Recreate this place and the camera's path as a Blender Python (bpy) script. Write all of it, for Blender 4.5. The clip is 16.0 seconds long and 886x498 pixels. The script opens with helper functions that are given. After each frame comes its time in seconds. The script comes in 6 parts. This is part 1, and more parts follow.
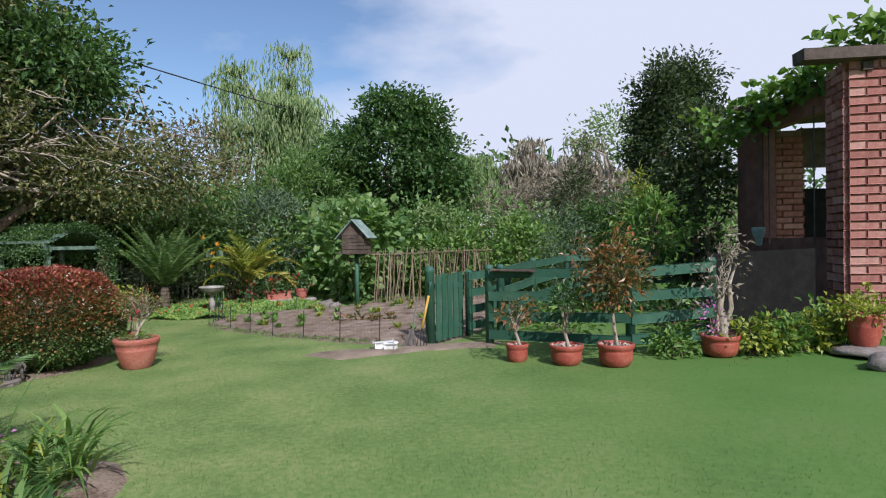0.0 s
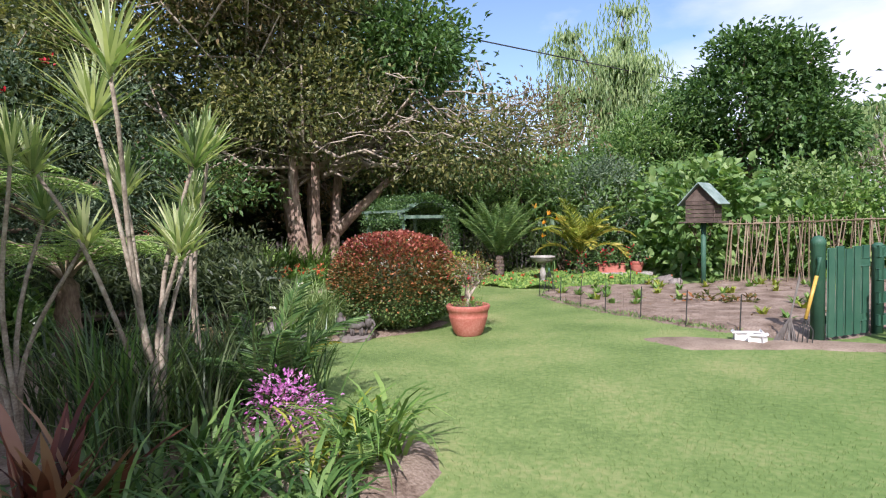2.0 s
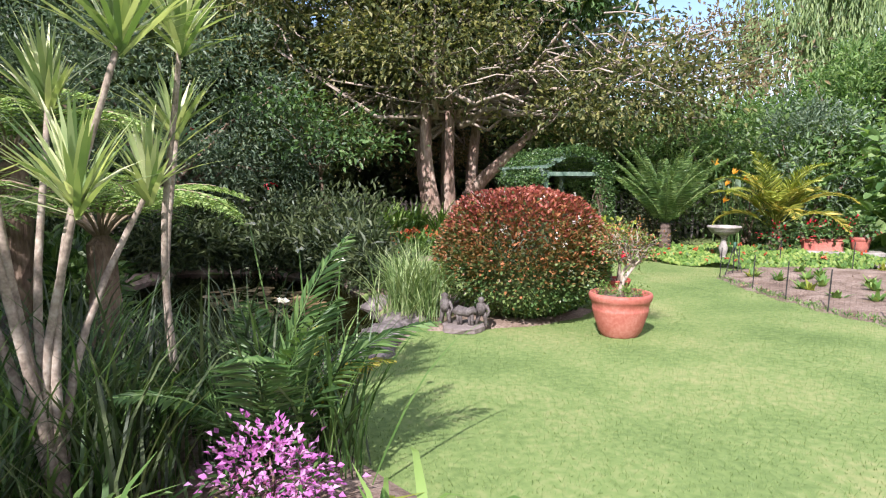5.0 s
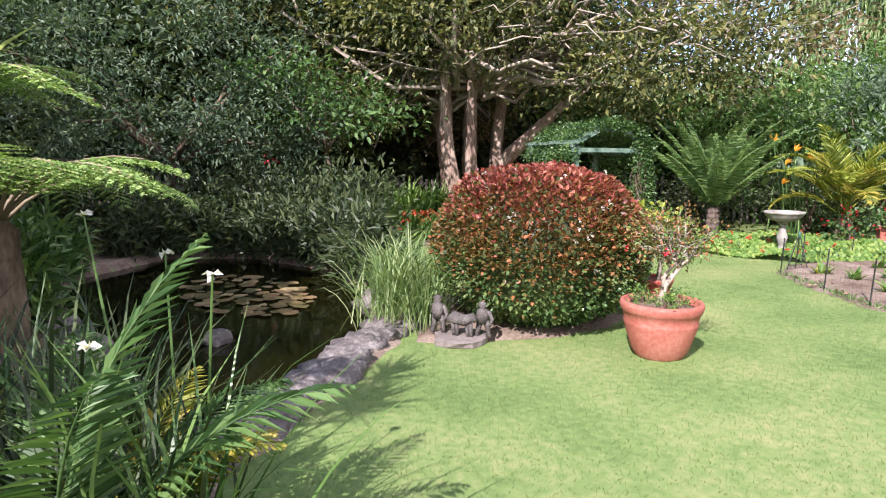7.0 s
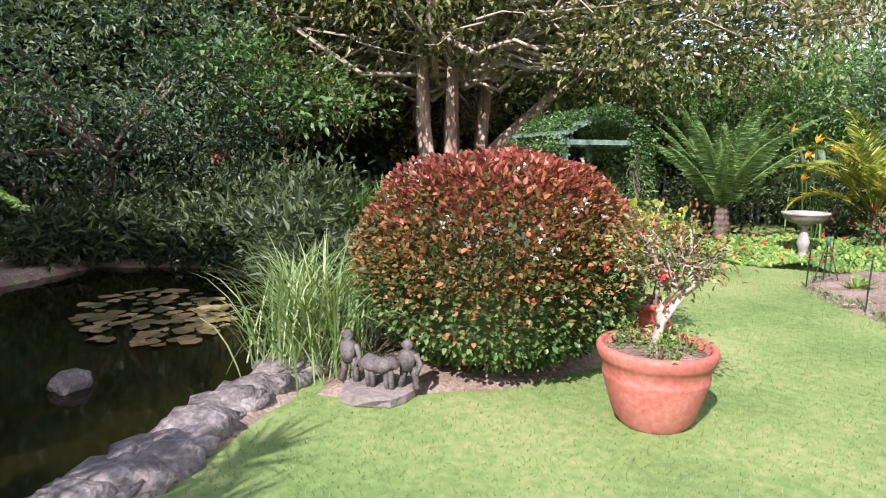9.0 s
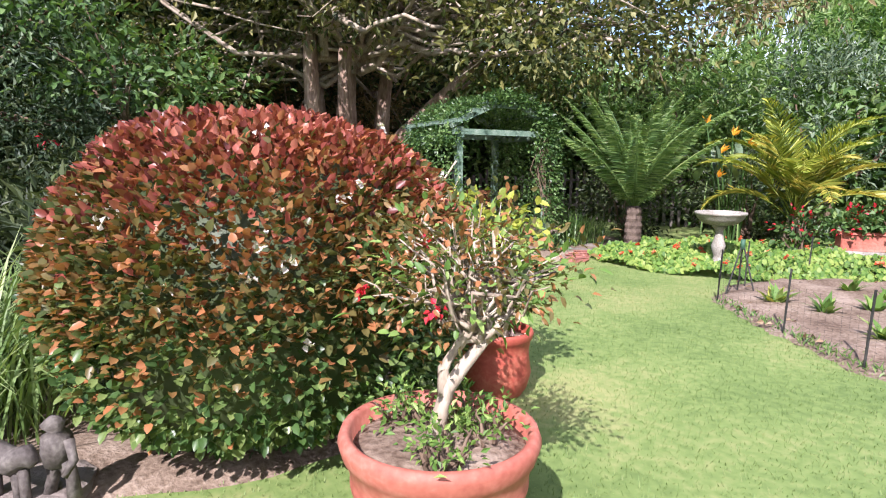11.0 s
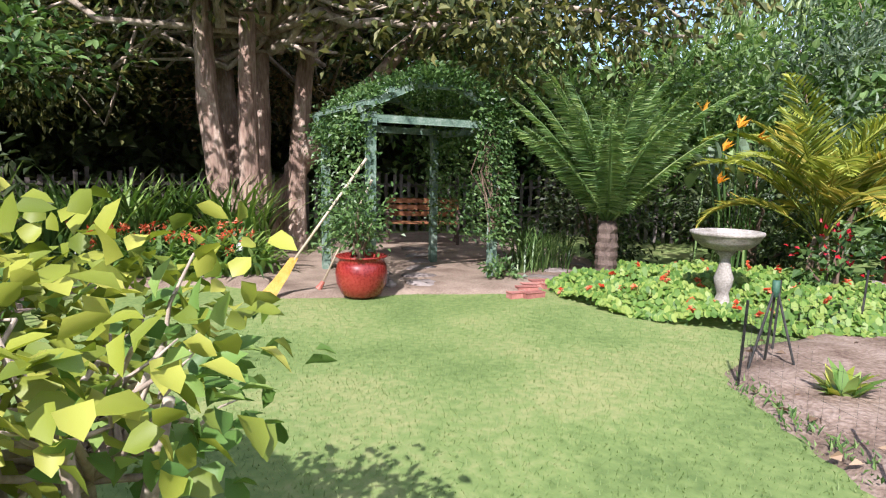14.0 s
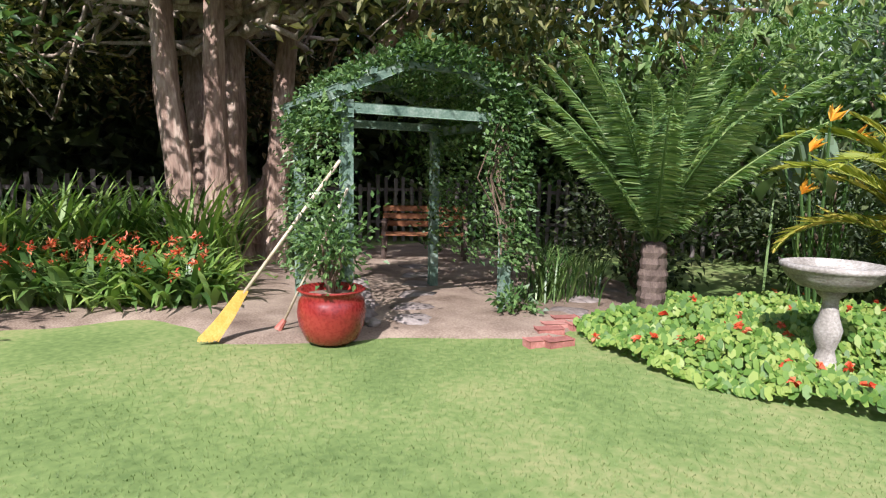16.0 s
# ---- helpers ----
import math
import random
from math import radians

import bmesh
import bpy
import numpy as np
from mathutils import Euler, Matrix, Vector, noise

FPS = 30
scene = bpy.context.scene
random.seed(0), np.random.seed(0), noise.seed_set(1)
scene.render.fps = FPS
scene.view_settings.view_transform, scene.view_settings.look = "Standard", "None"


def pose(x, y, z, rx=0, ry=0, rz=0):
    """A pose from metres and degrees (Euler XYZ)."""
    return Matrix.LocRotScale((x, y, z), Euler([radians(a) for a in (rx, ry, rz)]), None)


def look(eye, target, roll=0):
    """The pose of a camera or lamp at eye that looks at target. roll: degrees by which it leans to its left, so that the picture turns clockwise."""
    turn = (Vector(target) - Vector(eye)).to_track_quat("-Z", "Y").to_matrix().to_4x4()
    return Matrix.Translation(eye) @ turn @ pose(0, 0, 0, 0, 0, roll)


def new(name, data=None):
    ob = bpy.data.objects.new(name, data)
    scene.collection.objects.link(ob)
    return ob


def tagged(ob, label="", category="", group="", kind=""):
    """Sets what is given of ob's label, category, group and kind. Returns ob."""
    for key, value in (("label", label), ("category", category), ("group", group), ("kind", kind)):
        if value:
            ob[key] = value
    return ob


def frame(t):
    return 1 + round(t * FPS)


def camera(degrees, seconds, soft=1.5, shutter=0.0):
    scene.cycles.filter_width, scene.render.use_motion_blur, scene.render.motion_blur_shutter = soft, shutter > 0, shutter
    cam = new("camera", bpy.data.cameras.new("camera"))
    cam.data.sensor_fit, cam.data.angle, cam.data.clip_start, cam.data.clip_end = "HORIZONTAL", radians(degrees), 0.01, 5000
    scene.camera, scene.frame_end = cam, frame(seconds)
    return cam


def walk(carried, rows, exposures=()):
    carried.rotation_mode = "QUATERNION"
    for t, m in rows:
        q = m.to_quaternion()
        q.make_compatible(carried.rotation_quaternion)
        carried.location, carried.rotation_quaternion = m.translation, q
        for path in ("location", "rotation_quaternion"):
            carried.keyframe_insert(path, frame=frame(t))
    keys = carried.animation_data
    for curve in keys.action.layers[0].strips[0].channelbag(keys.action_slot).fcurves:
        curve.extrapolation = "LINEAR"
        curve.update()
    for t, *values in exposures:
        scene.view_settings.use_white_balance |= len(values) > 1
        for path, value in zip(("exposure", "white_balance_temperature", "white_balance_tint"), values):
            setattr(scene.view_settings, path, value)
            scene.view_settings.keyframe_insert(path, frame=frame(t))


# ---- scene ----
cam = camera(72.9, 16.0, soft=1.15)
SUN_STRENGTH, SKY_STRENGTH = 4.8, 0.14
EXPOSURES = [(0, -0.12, 6000, 12), (1.0, 0.15, 6100, 16), (2.0, 0.5, 6150, 19), (3.0, 0.75, 6200, 21), (4, 0.85, 6200, 21), (7, 0.98, 6200, 22), (11, 1.02, 6200, 22), (16, 0.75, 6150, 18)]
PATH = [
    (0, (1.29, 0.009, 1.587), (1.06, 1.996, 1.564), -2.5),
    (0.5, (1.162, 0.289, 1.575), (0.629, 2.217, 1.552), -2.7),
    (1, (1.038, 0.566, 1.526), (0.242, 2.4, 1.485), -2.5),
    (1.5, (0.933, 0.838, 1.503), (-0.107, 2.546, 1.448), -2.5),
    (2, (0.765, 1.136, 1.48), (-0.451, 2.722, 1.415), -2.4),
    (2.5, (0.587, 1.437, 1.463), (-0.729, 2.941, 1.383), -2.2),
    (3, (0.38, 1.757, 1.443), (-1.022, 3.182, 1.363), -2.0),
    (3.5, (0.133, 2.08, 1.416), (-1.331, 3.44, 1.322), -1.9),
    (4, (-0.097, 2.397, 1.392), (-1.606, 3.704, 1.276), -1.6),
    (6.5, (-1.097, 3.768, 1.405), (-2.721, 4.911, 1.169), -0.9),
    (7, (-1.306, 4.036, 1.382), (-2.941, 5.162, 1.141), -0.8),
    (7.5, (-1.539, 4.305, 1.376), (-3.182, 5.417, 1.128), -0.6),
    (8, (-1.769, 4.599, 1.359), (-3.42, 5.7, 1.113), -0.7),
    (10.5, (-2.557, 6.443, 1.204), (-4.127, 7.66, 0.972), -0.8),
    (11, (-2.688, 6.82, 1.169), (-4.218, 8.086, 0.936), -0.5),
    (11.5, (-2.846, 7.2, 1.168), (-4.365, 8.48, 0.939), -0.7),
    (12, (-3.042, 7.562, 1.157), (-4.55, 8.856, 0.931), -0.5),
    (12.5, (-3.268, 7.903, 1.155), (-4.764, 9.211, 0.931), -0.3),
    (13, (-3.489, 8.234, 1.139), (-4.984, 9.544, 0.921), -0.1),
    (13.5, (-3.705, 8.574, 1.133), (-5.198, 9.888, 0.922), -0.0),
    (14, (-3.934, 8.904, 1.121), (-5.429, 10.216, 0.915), -0.1),
    (14.5, (-4.192, 9.194, 1.18), (-5.692, 10.5, 0.966), -0.0),
    (15, (-4.423, 9.461, 1.196), (-5.93, 10.759, 0.99), 0.1),
    (15.5, (-4.697, 9.731, 1.209), (-6.213, 11.018, 1.001), 0.0),
    (16, (-4.975, 9.996, 1.201), (-6.5, 11.274, 0.998), 0.1),
]
SLOPE = 1.6      # degrees by which the garden rises towards +x
walk(cam, [(t, pose(0, 0, 0, 0, -SLOPE, 0) @ look(eye, target, roll)) for t, eye, target, roll in PATH],
     exposures=EXPOSURES)

# ---- light ----
SUN_AZ, SUN_EL = radians(150), radians(41)
world = bpy.data.worlds.new("sky")
scene.world = world
world.use_nodes = True
wn, wl = world.node_tree.nodes, world.node_tree.links
bg = wn["Background"]
bg.inputs[1].default_value = SKY_STRENGTH
sky = wn.new("ShaderNodeTexSky")
sky.sky_type, sky.sun_disc = "NISHITA", False
sky.sun_elevation, sky.sun_rotation = SUN_EL, SUN_AZ
sky.air_density, sky.dust_density, sky.ozone_density = 1.0, 0.6, 2.0
tc = wn.new("ShaderNodeTexCoord")
mp = wn.new("ShaderNodeMapping")
mp.inputs["Scale"].default_value = (1.0, 1.0, 2.4)
mp.inputs["Location"].default_value = (0.35, 0.1, 0.2)
cn = wn.new("ShaderNodeTexNoise")
cn.inputs["Scale"].default_value, cn.inputs["Detail"].default_value, cn.inputs["Roughness"].default_value = 1.5, 9, 0.52
grad = wn.new("ShaderNodeVectorMath")
grad.operation = "DOT_PRODUCT"
grad.inputs[1].default_value = (0.95, 0.25, 0.0)
add = wn.new("ShaderNodeMath")
add.operation = "MULTIPLY_ADD"
add.inputs[1].default_value = 0.55
cr = wn.new("ShaderNodeValToRGB")
cr.color_ramp.elements[0].position, cr.color_ramp.elements[1].position = 0.5, 0.66
cm = wn.new("ShaderNodeMixRGB")
cm.inputs[2].default_value = (5.7, 5.9, 6.7, 1)
wl.new(tc.outputs["Generated"], mp.inputs["Vector"])
wl.new(mp.outputs[0], cn.inputs["Vector"])
wl.new(tc.outputs["Generated"], grad.inputs[0])
wl.new(grad.outputs["Value"], add.inputs[0])
wl.new(cn.outputs[0], add.inputs[2])
wl.new(add.outputs[0], cr.inputs[0])
wl.new(cr.outputs[0], cm.inputs[0])
wl.new(sky.outputs[0], cm.inputs[1])
wl.new(cm.outputs[0], bg.inputs[0])
sun = new("sun", bpy.data.lights.new("sun", "SUN"))
sun.data.energy, sun.data.angle, sun.data.color = SUN_STRENGTH, radians(0.55), (1.0, 0.965, 0.91)
sdir = Vector((math.sin(SUN_AZ) * math.cos(SUN_EL), math.cos(SUN_AZ) * math.cos(SUN_EL), math.sin(SUN_EL)))
sun.matrix_world = look(tuple(sdir * 40), (0, 0, 0))


# ---- materials ----
def material(name, colors, scale=8.0, rough=0.7, bump=0.3, fine=60.0, metal=0.0, spec=0.4, island=0.0, trans=0.0, obj_rand=0.0,
             bump_dist=0.01, stretch=(1, 1, 1)):
    """Two scales of noise over a ramp of colours; island: variation leaf by leaf; trans: light through leaves."""
    m = bpy.data.materials.new(name)
    m.use_nodes = True
    n, l = m.node_tree.nodes, m.node_tree.links
    p = n["Principled BSDF"]
    p.inputs["Metallic"].default_value = metal
    p.inputs["Specular IOR Level"].default_value = spec
    co = n.new("ShaderNodeTexCoord")
    mapping = n.new("ShaderNodeMapping")
    mapping.inputs["Scale"].default_value = stretch
    l.new(co.outputs["Object"], mapping.inputs[0])
    a, b = n.new("ShaderNodeTexNoise"), n.new("ShaderNodeTexNoise")
    a.inputs["Scale"].default_value, a.inputs["Detail"].default_value = scale, 5
    b.inputs["Scale"].default_value, b.inputs["Detail"].default_value = fine, 4
    l.new(mapping.outputs[0], a.inputs["Vector"])
    l.new(mapping.outputs[0], b.inputs["Vector"])
    mix = n.new("ShaderNodeMath")
    mix.operation = "MULTIPLY_ADD"
    mix.inputs[1].default_value = 0.45
    l.new(b.outputs[0], mix.inputs[0])
    half = n.new("ShaderNodeMath")
    half.operation = "MULTIPLY"
    half.inputs[1].default_value = 0.6
    l.new(a.outputs[0], half.inputs[0])
    l.new(half.outputs[0], mix.inputs[2])
    fac = mix.outputs[0]
    for amount, socket in ((island, ("ShaderNodeNewGeometry", "Random Per Island")), (obj_rand, ("ShaderNodeObjectInfo", "Random"))):
        if amount > 0:
            src = n.new(socket[0])
            mr = n.new("ShaderNodeMath")
            mr.operation = "MULTIPLY_ADD"
            mr.inputs[1].default_value = amount
            sub = n.new("ShaderNodeMath")
            sub.operation = "SUBTRACT"
            sub.inputs[1].default_value = amount * 0.5
            l.new(src.outputs[socket[1]], mr.inputs[0])
            l.new(fac, sub.inputs[0])
            l.new(sub.outputs[0], mr.inputs[2])
            fac = mr.outputs[0]
    ramp = n.new("ShaderNodeValToRGB")
    els = ramp.color_ramp.elements
    lo, hi = (0.2, 0.85) if island or obj_rand else (0.36, 0.68)
    els[0].position, els[1].position = lo, hi
    for i in range(1, len(colors) - 1):
        els.new(lo + (hi - lo) * i / (len(colors) - 1))
    for e, c in zip(els, colors):
        e.color = (*c, 1)
    l.new(fac, ramp.inputs[0])
    l.new(ramp.outputs[0], p.inputs["Base Color"])
    rr = n.new("ShaderNodeMapRange")
    rr.inputs["To Min"].default_value, rr.inputs["To Max"].default_value = max(0.03, rough - 0.12), min(1, rough + 0.12)
    l.new(b.outputs[0], rr.inputs[0])
    l.new(rr.outputs[0], p.inputs["Roughness"])
    if bump > 0:
        bp = n.new("ShaderNodeBump")
        bp.inputs["Strength"].default_value, bp.inputs["Distance"].default_value = bump, bump_dist
        l.new(mix.outputs[0], bp.inputs["Height"])
        l.new(bp.outputs[0], p.inputs["Normal"])
    if trans > 0:
        tr = n.new("ShaderNodeBsdfTranslucent")
        bright = n.new("ShaderNodeMixRGB")
        bright.blend_type, bright.inputs[0].default_value = "MULTIPLY", 1.0
        bright.inputs[2].default_value = (1.25, 1.35, 0.6, 1)
        l.new(ramp.outputs[0], bright.inputs[1])
        l.new(bright.outputs[0], tr.inputs[0])
        ms = n.new("ShaderNodeMixShader")
        ms.inputs[0].default_value = trans
        l.new(p.outputs[0], ms.inputs[1])
        l.new(tr.outputs[0], ms.inputs[2])
        l.new(ms.outputs[0], n["Material Output"].inputs[0])
    return m


def leafmat(name, *colors, rough=0.5, trans=0.3, spec=0.4, scale=0.8):
    return material(name, colors, scale=scale, fine=4, rough=rough, bump=0, island=0.75, trans=trans, spec=spec)


M_LAWN = material("lawn", [(0.108, 0.165, 0.052), (0.172, 0.24, 0.078), (0.28, 0.295, 0.125)], scale=0.9, fine=18, rough=0.9, bump=0.2, spec=0.1, bump_dist=0.02)
M_BLADE = material("grass blades", [(0.108, 0.175, 0.052), (0.178, 0.255, 0.083), (0.305, 0.325, 0.14)], scale=0.9, fine=4, rough=0.6, bump=0, island=0.35, trans=0.3)


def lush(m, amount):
    """Mixes a darker green into the turf's base colour towards +x, broken up by noise."""
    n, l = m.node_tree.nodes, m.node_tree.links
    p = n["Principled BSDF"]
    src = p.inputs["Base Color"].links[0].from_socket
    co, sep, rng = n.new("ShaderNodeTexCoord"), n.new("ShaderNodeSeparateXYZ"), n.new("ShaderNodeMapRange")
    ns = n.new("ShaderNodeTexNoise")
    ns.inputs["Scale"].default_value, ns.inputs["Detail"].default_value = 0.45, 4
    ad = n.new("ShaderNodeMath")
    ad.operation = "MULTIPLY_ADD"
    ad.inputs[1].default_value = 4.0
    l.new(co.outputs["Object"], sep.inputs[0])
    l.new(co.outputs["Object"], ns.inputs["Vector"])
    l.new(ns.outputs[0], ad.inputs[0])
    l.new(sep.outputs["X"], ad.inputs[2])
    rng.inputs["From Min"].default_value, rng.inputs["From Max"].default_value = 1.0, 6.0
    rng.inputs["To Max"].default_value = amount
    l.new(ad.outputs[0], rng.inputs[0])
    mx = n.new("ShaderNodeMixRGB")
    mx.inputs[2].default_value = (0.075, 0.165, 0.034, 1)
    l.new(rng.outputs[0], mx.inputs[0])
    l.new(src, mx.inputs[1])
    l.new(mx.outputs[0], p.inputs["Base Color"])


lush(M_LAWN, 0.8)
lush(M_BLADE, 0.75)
M_SOIL = material("soil", [(0.11, 0.075, 0.055), (0.23, 0.17, 0.13), (0.36, 0.285, 0.23)], scale=3, fine=40, rough=0.95, bump=0.9, spec=0.1, bump_dist=0.03)
M_STEM = material("grey stem", [(0.13, 0.1, 0.075), (0.26, 0.21, 0.16), (0.4, 0.35, 0.28)], scale=14, fine=60, rough=0.85, bump=0.6)
M_PATH = material("sandy path", [(0.14, 0.1, 0.075), (0.25, 0.19, 0.145), (0.36, 0.285, 0.22)], scale=2.5, fine=60, rough=0.95, bump=0.6, spec=0.1)
M_BARK = material("bark", [(0.07, 0.045, 0.03), (0.16, 0.11, 0.075), (0.27, 0.2, 0.145)], scale=5, fine=35, rough=0.9, bump=1.0, bump_dist=0.04, stretch=(1, 1, 0.3))
M_PALE_BARK = material("pale bark", [(0.2, 0.15, 0.11), (0.38, 0.31, 0.24), (0.52, 0.45, 0.37)], scale=9, fine=50, rough=0.85, bump=0.8, stretch=(1, 1, 0.4))
M_CANE = material("cane", [(0.12, 0.085, 0.05), (0.22, 0.165, 0.105), (0.36, 0.29, 0.2)], scale=6, fine=50, rough=0.8, obj_rand=0.4)
M_TERRA = material("terracotta", [(0.31, 0.085, 0.06), (0.4, 0.125, 0.09), (0.48, 0.2, 0.15)], scale=4, fine=40, rough=0.65, bump=0.15)
M_REDPOT = material("red terracotta", [(0.27, 0.05, 0.035), (0.36, 0.075, 0.05), (0.43, 0.14, 0.09)], scale=5, fine=45, rough=0.6, bump=0.2)
M_GLAZE = material("red glaze", [(0.14, 0.012, 0.012), (0.23, 0.022, 0.018), (0.3, 0.04, 0.03)], scale=5, fine=40, rough=0.28, bump=0.08, spec=0.6)
M_GREEN = material("green paint", [(0.02, 0.07, 0.045), (0.035, 0.105, 0.065), (0.075, 0.15, 0.1)], scale=5, fine=60, rough=0.6, bump=0.35, obj_rand=0.2, stretch=(1, 1, 1))
M_PALEGREEN = material("weathered green paint", [(0.06, 0.11, 0.08), (0.13, 0.2, 0.15), (0.28, 0.34, 0.28)], scale=7, fine=50, rough=0.75, bump=0.4)
M_BRICK = material("brick", [(0.22, 0.08, 0.065), (0.38, 0.155, 0.125), (0.52, 0.29, 0.24)], scale=9, fine=55, rough=0.9, bump=0.9, bump_dist=0.015, obj_rand=0.45)
M_MORTAR = material("mortar", [(0.16, 0.085, 0.07), (0.25, 0.15, 0.12), (0.3, 0.2, 0.16)], scale=6, fine=50, rough=0.95, bump=0.6)
# brick reds lowered so that the side wall's shade sits in the colour
M_SHADE_BRICK = material("brick darkened for shade", [(0.13, 0.06, 0.05), (0.2, 0.09, 0.07), (0.26, 0.13, 0.1)], scale=5, fine=40, rough=0.9, bump=0.5)
M_TIMBER = material("old timber", [(0.05, 0.035, 0.028), (0.1, 0.07, 0.055), (0.17, 0.125, 0.1)], scale=5, fine=60, rough=0.85, bump=0.6, stretch=(1, 6, 1))
M_FENCE = material("grey paling", [(0.06, 0.05, 0.045), (0.13, 0.11, 0.1), (0.24, 0.22, 0.2)], scale=5, fine=50, rough=0.9, bump=0.5, obj_rand=0.4, stretch=(1, 1, 0.3))
M_STONE = material("stone", [(0.13, 0.105, 0.09), (0.24, 0.2, 0.18), (0.38, 0.34, 0.31)], scale=6, fine=35, rough=0.9, bump=0.9, bump_dist=0.03, obj_rand=0.25)
M_RIM = material("dark mortared stone", [(0.075, 0.062, 0.056), (0.15, 0.128, 0.118), (0.3, 0.265, 0.245)], scale=5, fine=30, rough=0.85, bump=1.0, bump_dist=0.04)
M_FIGBARK = material("peeling reddish bark", [(0.15, 0.09, 0.065), (0.3, 0.205, 0.155), (0.5, 0.39, 0.31)], scale=4, fine=26, rough=0.9, bump=1.0, bump_dist=0.05, stretch=(1, 1, 0.25))
M_CONCRETE = material("cast stone", [(0.17, 0.15, 0.125), (0.3, 0.275, 0.24), (0.46, 0.43, 0.39)], scale=7, fine=60, rough=0.85, bump=0.5)
M_BENCH = material("bench wood", [(0.16, 0.06, 0.025), (0.28, 0.11, 0.045), (0.36, 0.18, 0.08)], scale=6, fine=50, rough=0.6, bump=0.3, stretch=(1, 6, 1))
M_BRONZE = material("weathered grey carving", [(0.05, 0.04, 0.037), (0.1, 0.085, 0.078), (0.18, 0.16, 0.145)], scale=12, fine=60, rough=0.75, bump=0.6)
M_PEBBLE = material("pebbles", [(0.3, 0.2, 0.16), (0.5, 0.38, 0.32), (0.62, 0.54, 0.48)], scale=12, fine=60, rough=0.8, bump=0.3, island=0.6)
M_YELLOW = material("yellow plastic", [(0.45, 0.25, 0.04), (0.56, 0.34, 0.07), (0.62, 0.42, 0.14)], scale=8, fine=60, rough=0.5, bump=0.1)
M_STICK = material("pale handle", [(0.42, 0.33, 0.23), (0.55, 0.46, 0.34), (0.62, 0.54, 0.43)], scale=9, fine=60, rough=0.6, bump=0.2)
M_WHITE = material("white plastic", [(0.68, 0.67, 0.64), (0.77, 0.76, 0.74), (0.82, 0.81, 0.8)], scale=8, fine=50, rough=0.5, bump=0.1)
M_WIRE = material("dark wire", [(0.03, 0.03, 0.03), (0.05, 0.05, 0.048), (0.09, 0.085, 0.08)], scale=9, fine=50, rough=0.6, bump=0, metal=0.5)
# near-black that stands for shade, on the room's back sheet and the gate
M_SHADE_BLACK = material("shade black", [(0.01, 0.01, 0.01), (0.016, 0.015, 0.014), (0.024, 0.022, 0.02)], scale=6, fine=40, rough=0.9, bump=0.2, spec=0.08)
M_LEAD = material("roof sheet", [(0.12, 0.17, 0.15), (0.2, 0.27, 0.24), (0.3, 0.36, 0.33)], scale=5, fine=40, rough=0.6, bump=0.2)

L_FIG = leafmat("fig leaves", (0.05, 0.07, 0.027), (0.13, 0.152, 0.053), (0.27, 0.255, 0.088))
L_FIGBROWN = leafmat("russet leaves", (0.083, 0.066, 0.037), (0.184, 0.142, 0.073), (0.295, 0.218, 0.115))
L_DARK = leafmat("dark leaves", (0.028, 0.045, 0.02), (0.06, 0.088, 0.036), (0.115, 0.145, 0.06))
L_SOFT = leafmat("soft green leaves", (0.08, 0.165, 0.05), (0.17, 0.28, 0.09), (0.3, 0.41, 0.16), trans=0.4)
L_BOTTLE = leafmat("bottlebrush leaves", (0.036, 0.068, 0.038), (0.085, 0.135, 0.075), (0.2, 0.26, 0.165))
L_MID = leafmat("mid green leaves", (0.039, 0.085, 0.026), (0.077, 0.156, 0.045), (0.151, 0.243, 0.078))
L_BRIGHT = leafmat("bright green leaves", (0.077, 0.165, 0.033), (0.151, 0.261, 0.057), (0.273, 0.383, 0.108))
L_GREY = leafmat("grey green leaves", (0.068, 0.111, 0.068), (0.145, 0.212, 0.128), (0.272, 0.340, 0.238))
L_WILLOW = leafmat("willow leaves", (0.122, 0.195, 0.074), (0.229, 0.314, 0.126), (0.348, 0.421, 0.190))
L_TWIG = leafmat("bare twigs", (0.169, 0.130, 0.098), (0.273, 0.227, 0.169), (0.390, 0.338, 0.260), trans=0.1)
L_YELLOW = leafmat("yellow green leaves", (0.14, 0.19, 0.025), (0.28, 0.32, 0.04), (0.45, 0.45, 0.09))
L_PALM = leafmat("golden palm leaflets", (0.143, 0.188, 0.029), (0.331, 0.319, 0.052), (0.530, 0.405, 0.085))
L_CYCAD = leafmat("cycad leaflets", (0.092, 0.175, 0.056), (0.182, 0.293, 0.101), (0.340, 0.431, 0.168), rough=0.4)
L_FERN = leafmat("fern leaflets", (0.110, 0.205, 0.043), (0.220, 0.335, 0.084), (0.361, 0.444, 0.152))
L_STRAP = leafmat("strap leaves", (0.042, 0.097, 0.025), (0.096, 0.181, 0.047), (0.189, 0.286, 0.086), rough=0.38, spec=0.5)
L_REED = leafmat("grassy blades", (0.1, 0.17, 0.05), (0.2, 0.29, 0.1), (0.36, 0.43, 0.2), rough=0.5)
L_VARIEG = leafmat("variegated leaves", (0.169, 0.256, 0.095), (0.414, 0.476, 0.229), (0.710, 0.723, 0.439))
L_RED = leafmat("young red leaves", (0.15, 0.04, 0.034), (0.32, 0.08, 0.056), (0.5, 0.19, 0.13), rough=0.36)
L_MIXED = leafmat("bronze green leaves", (0.065, 0.09, 0.028), (0.175, 0.13, 0.045), (0.42, 0.17, 0.075), rough=0.36)
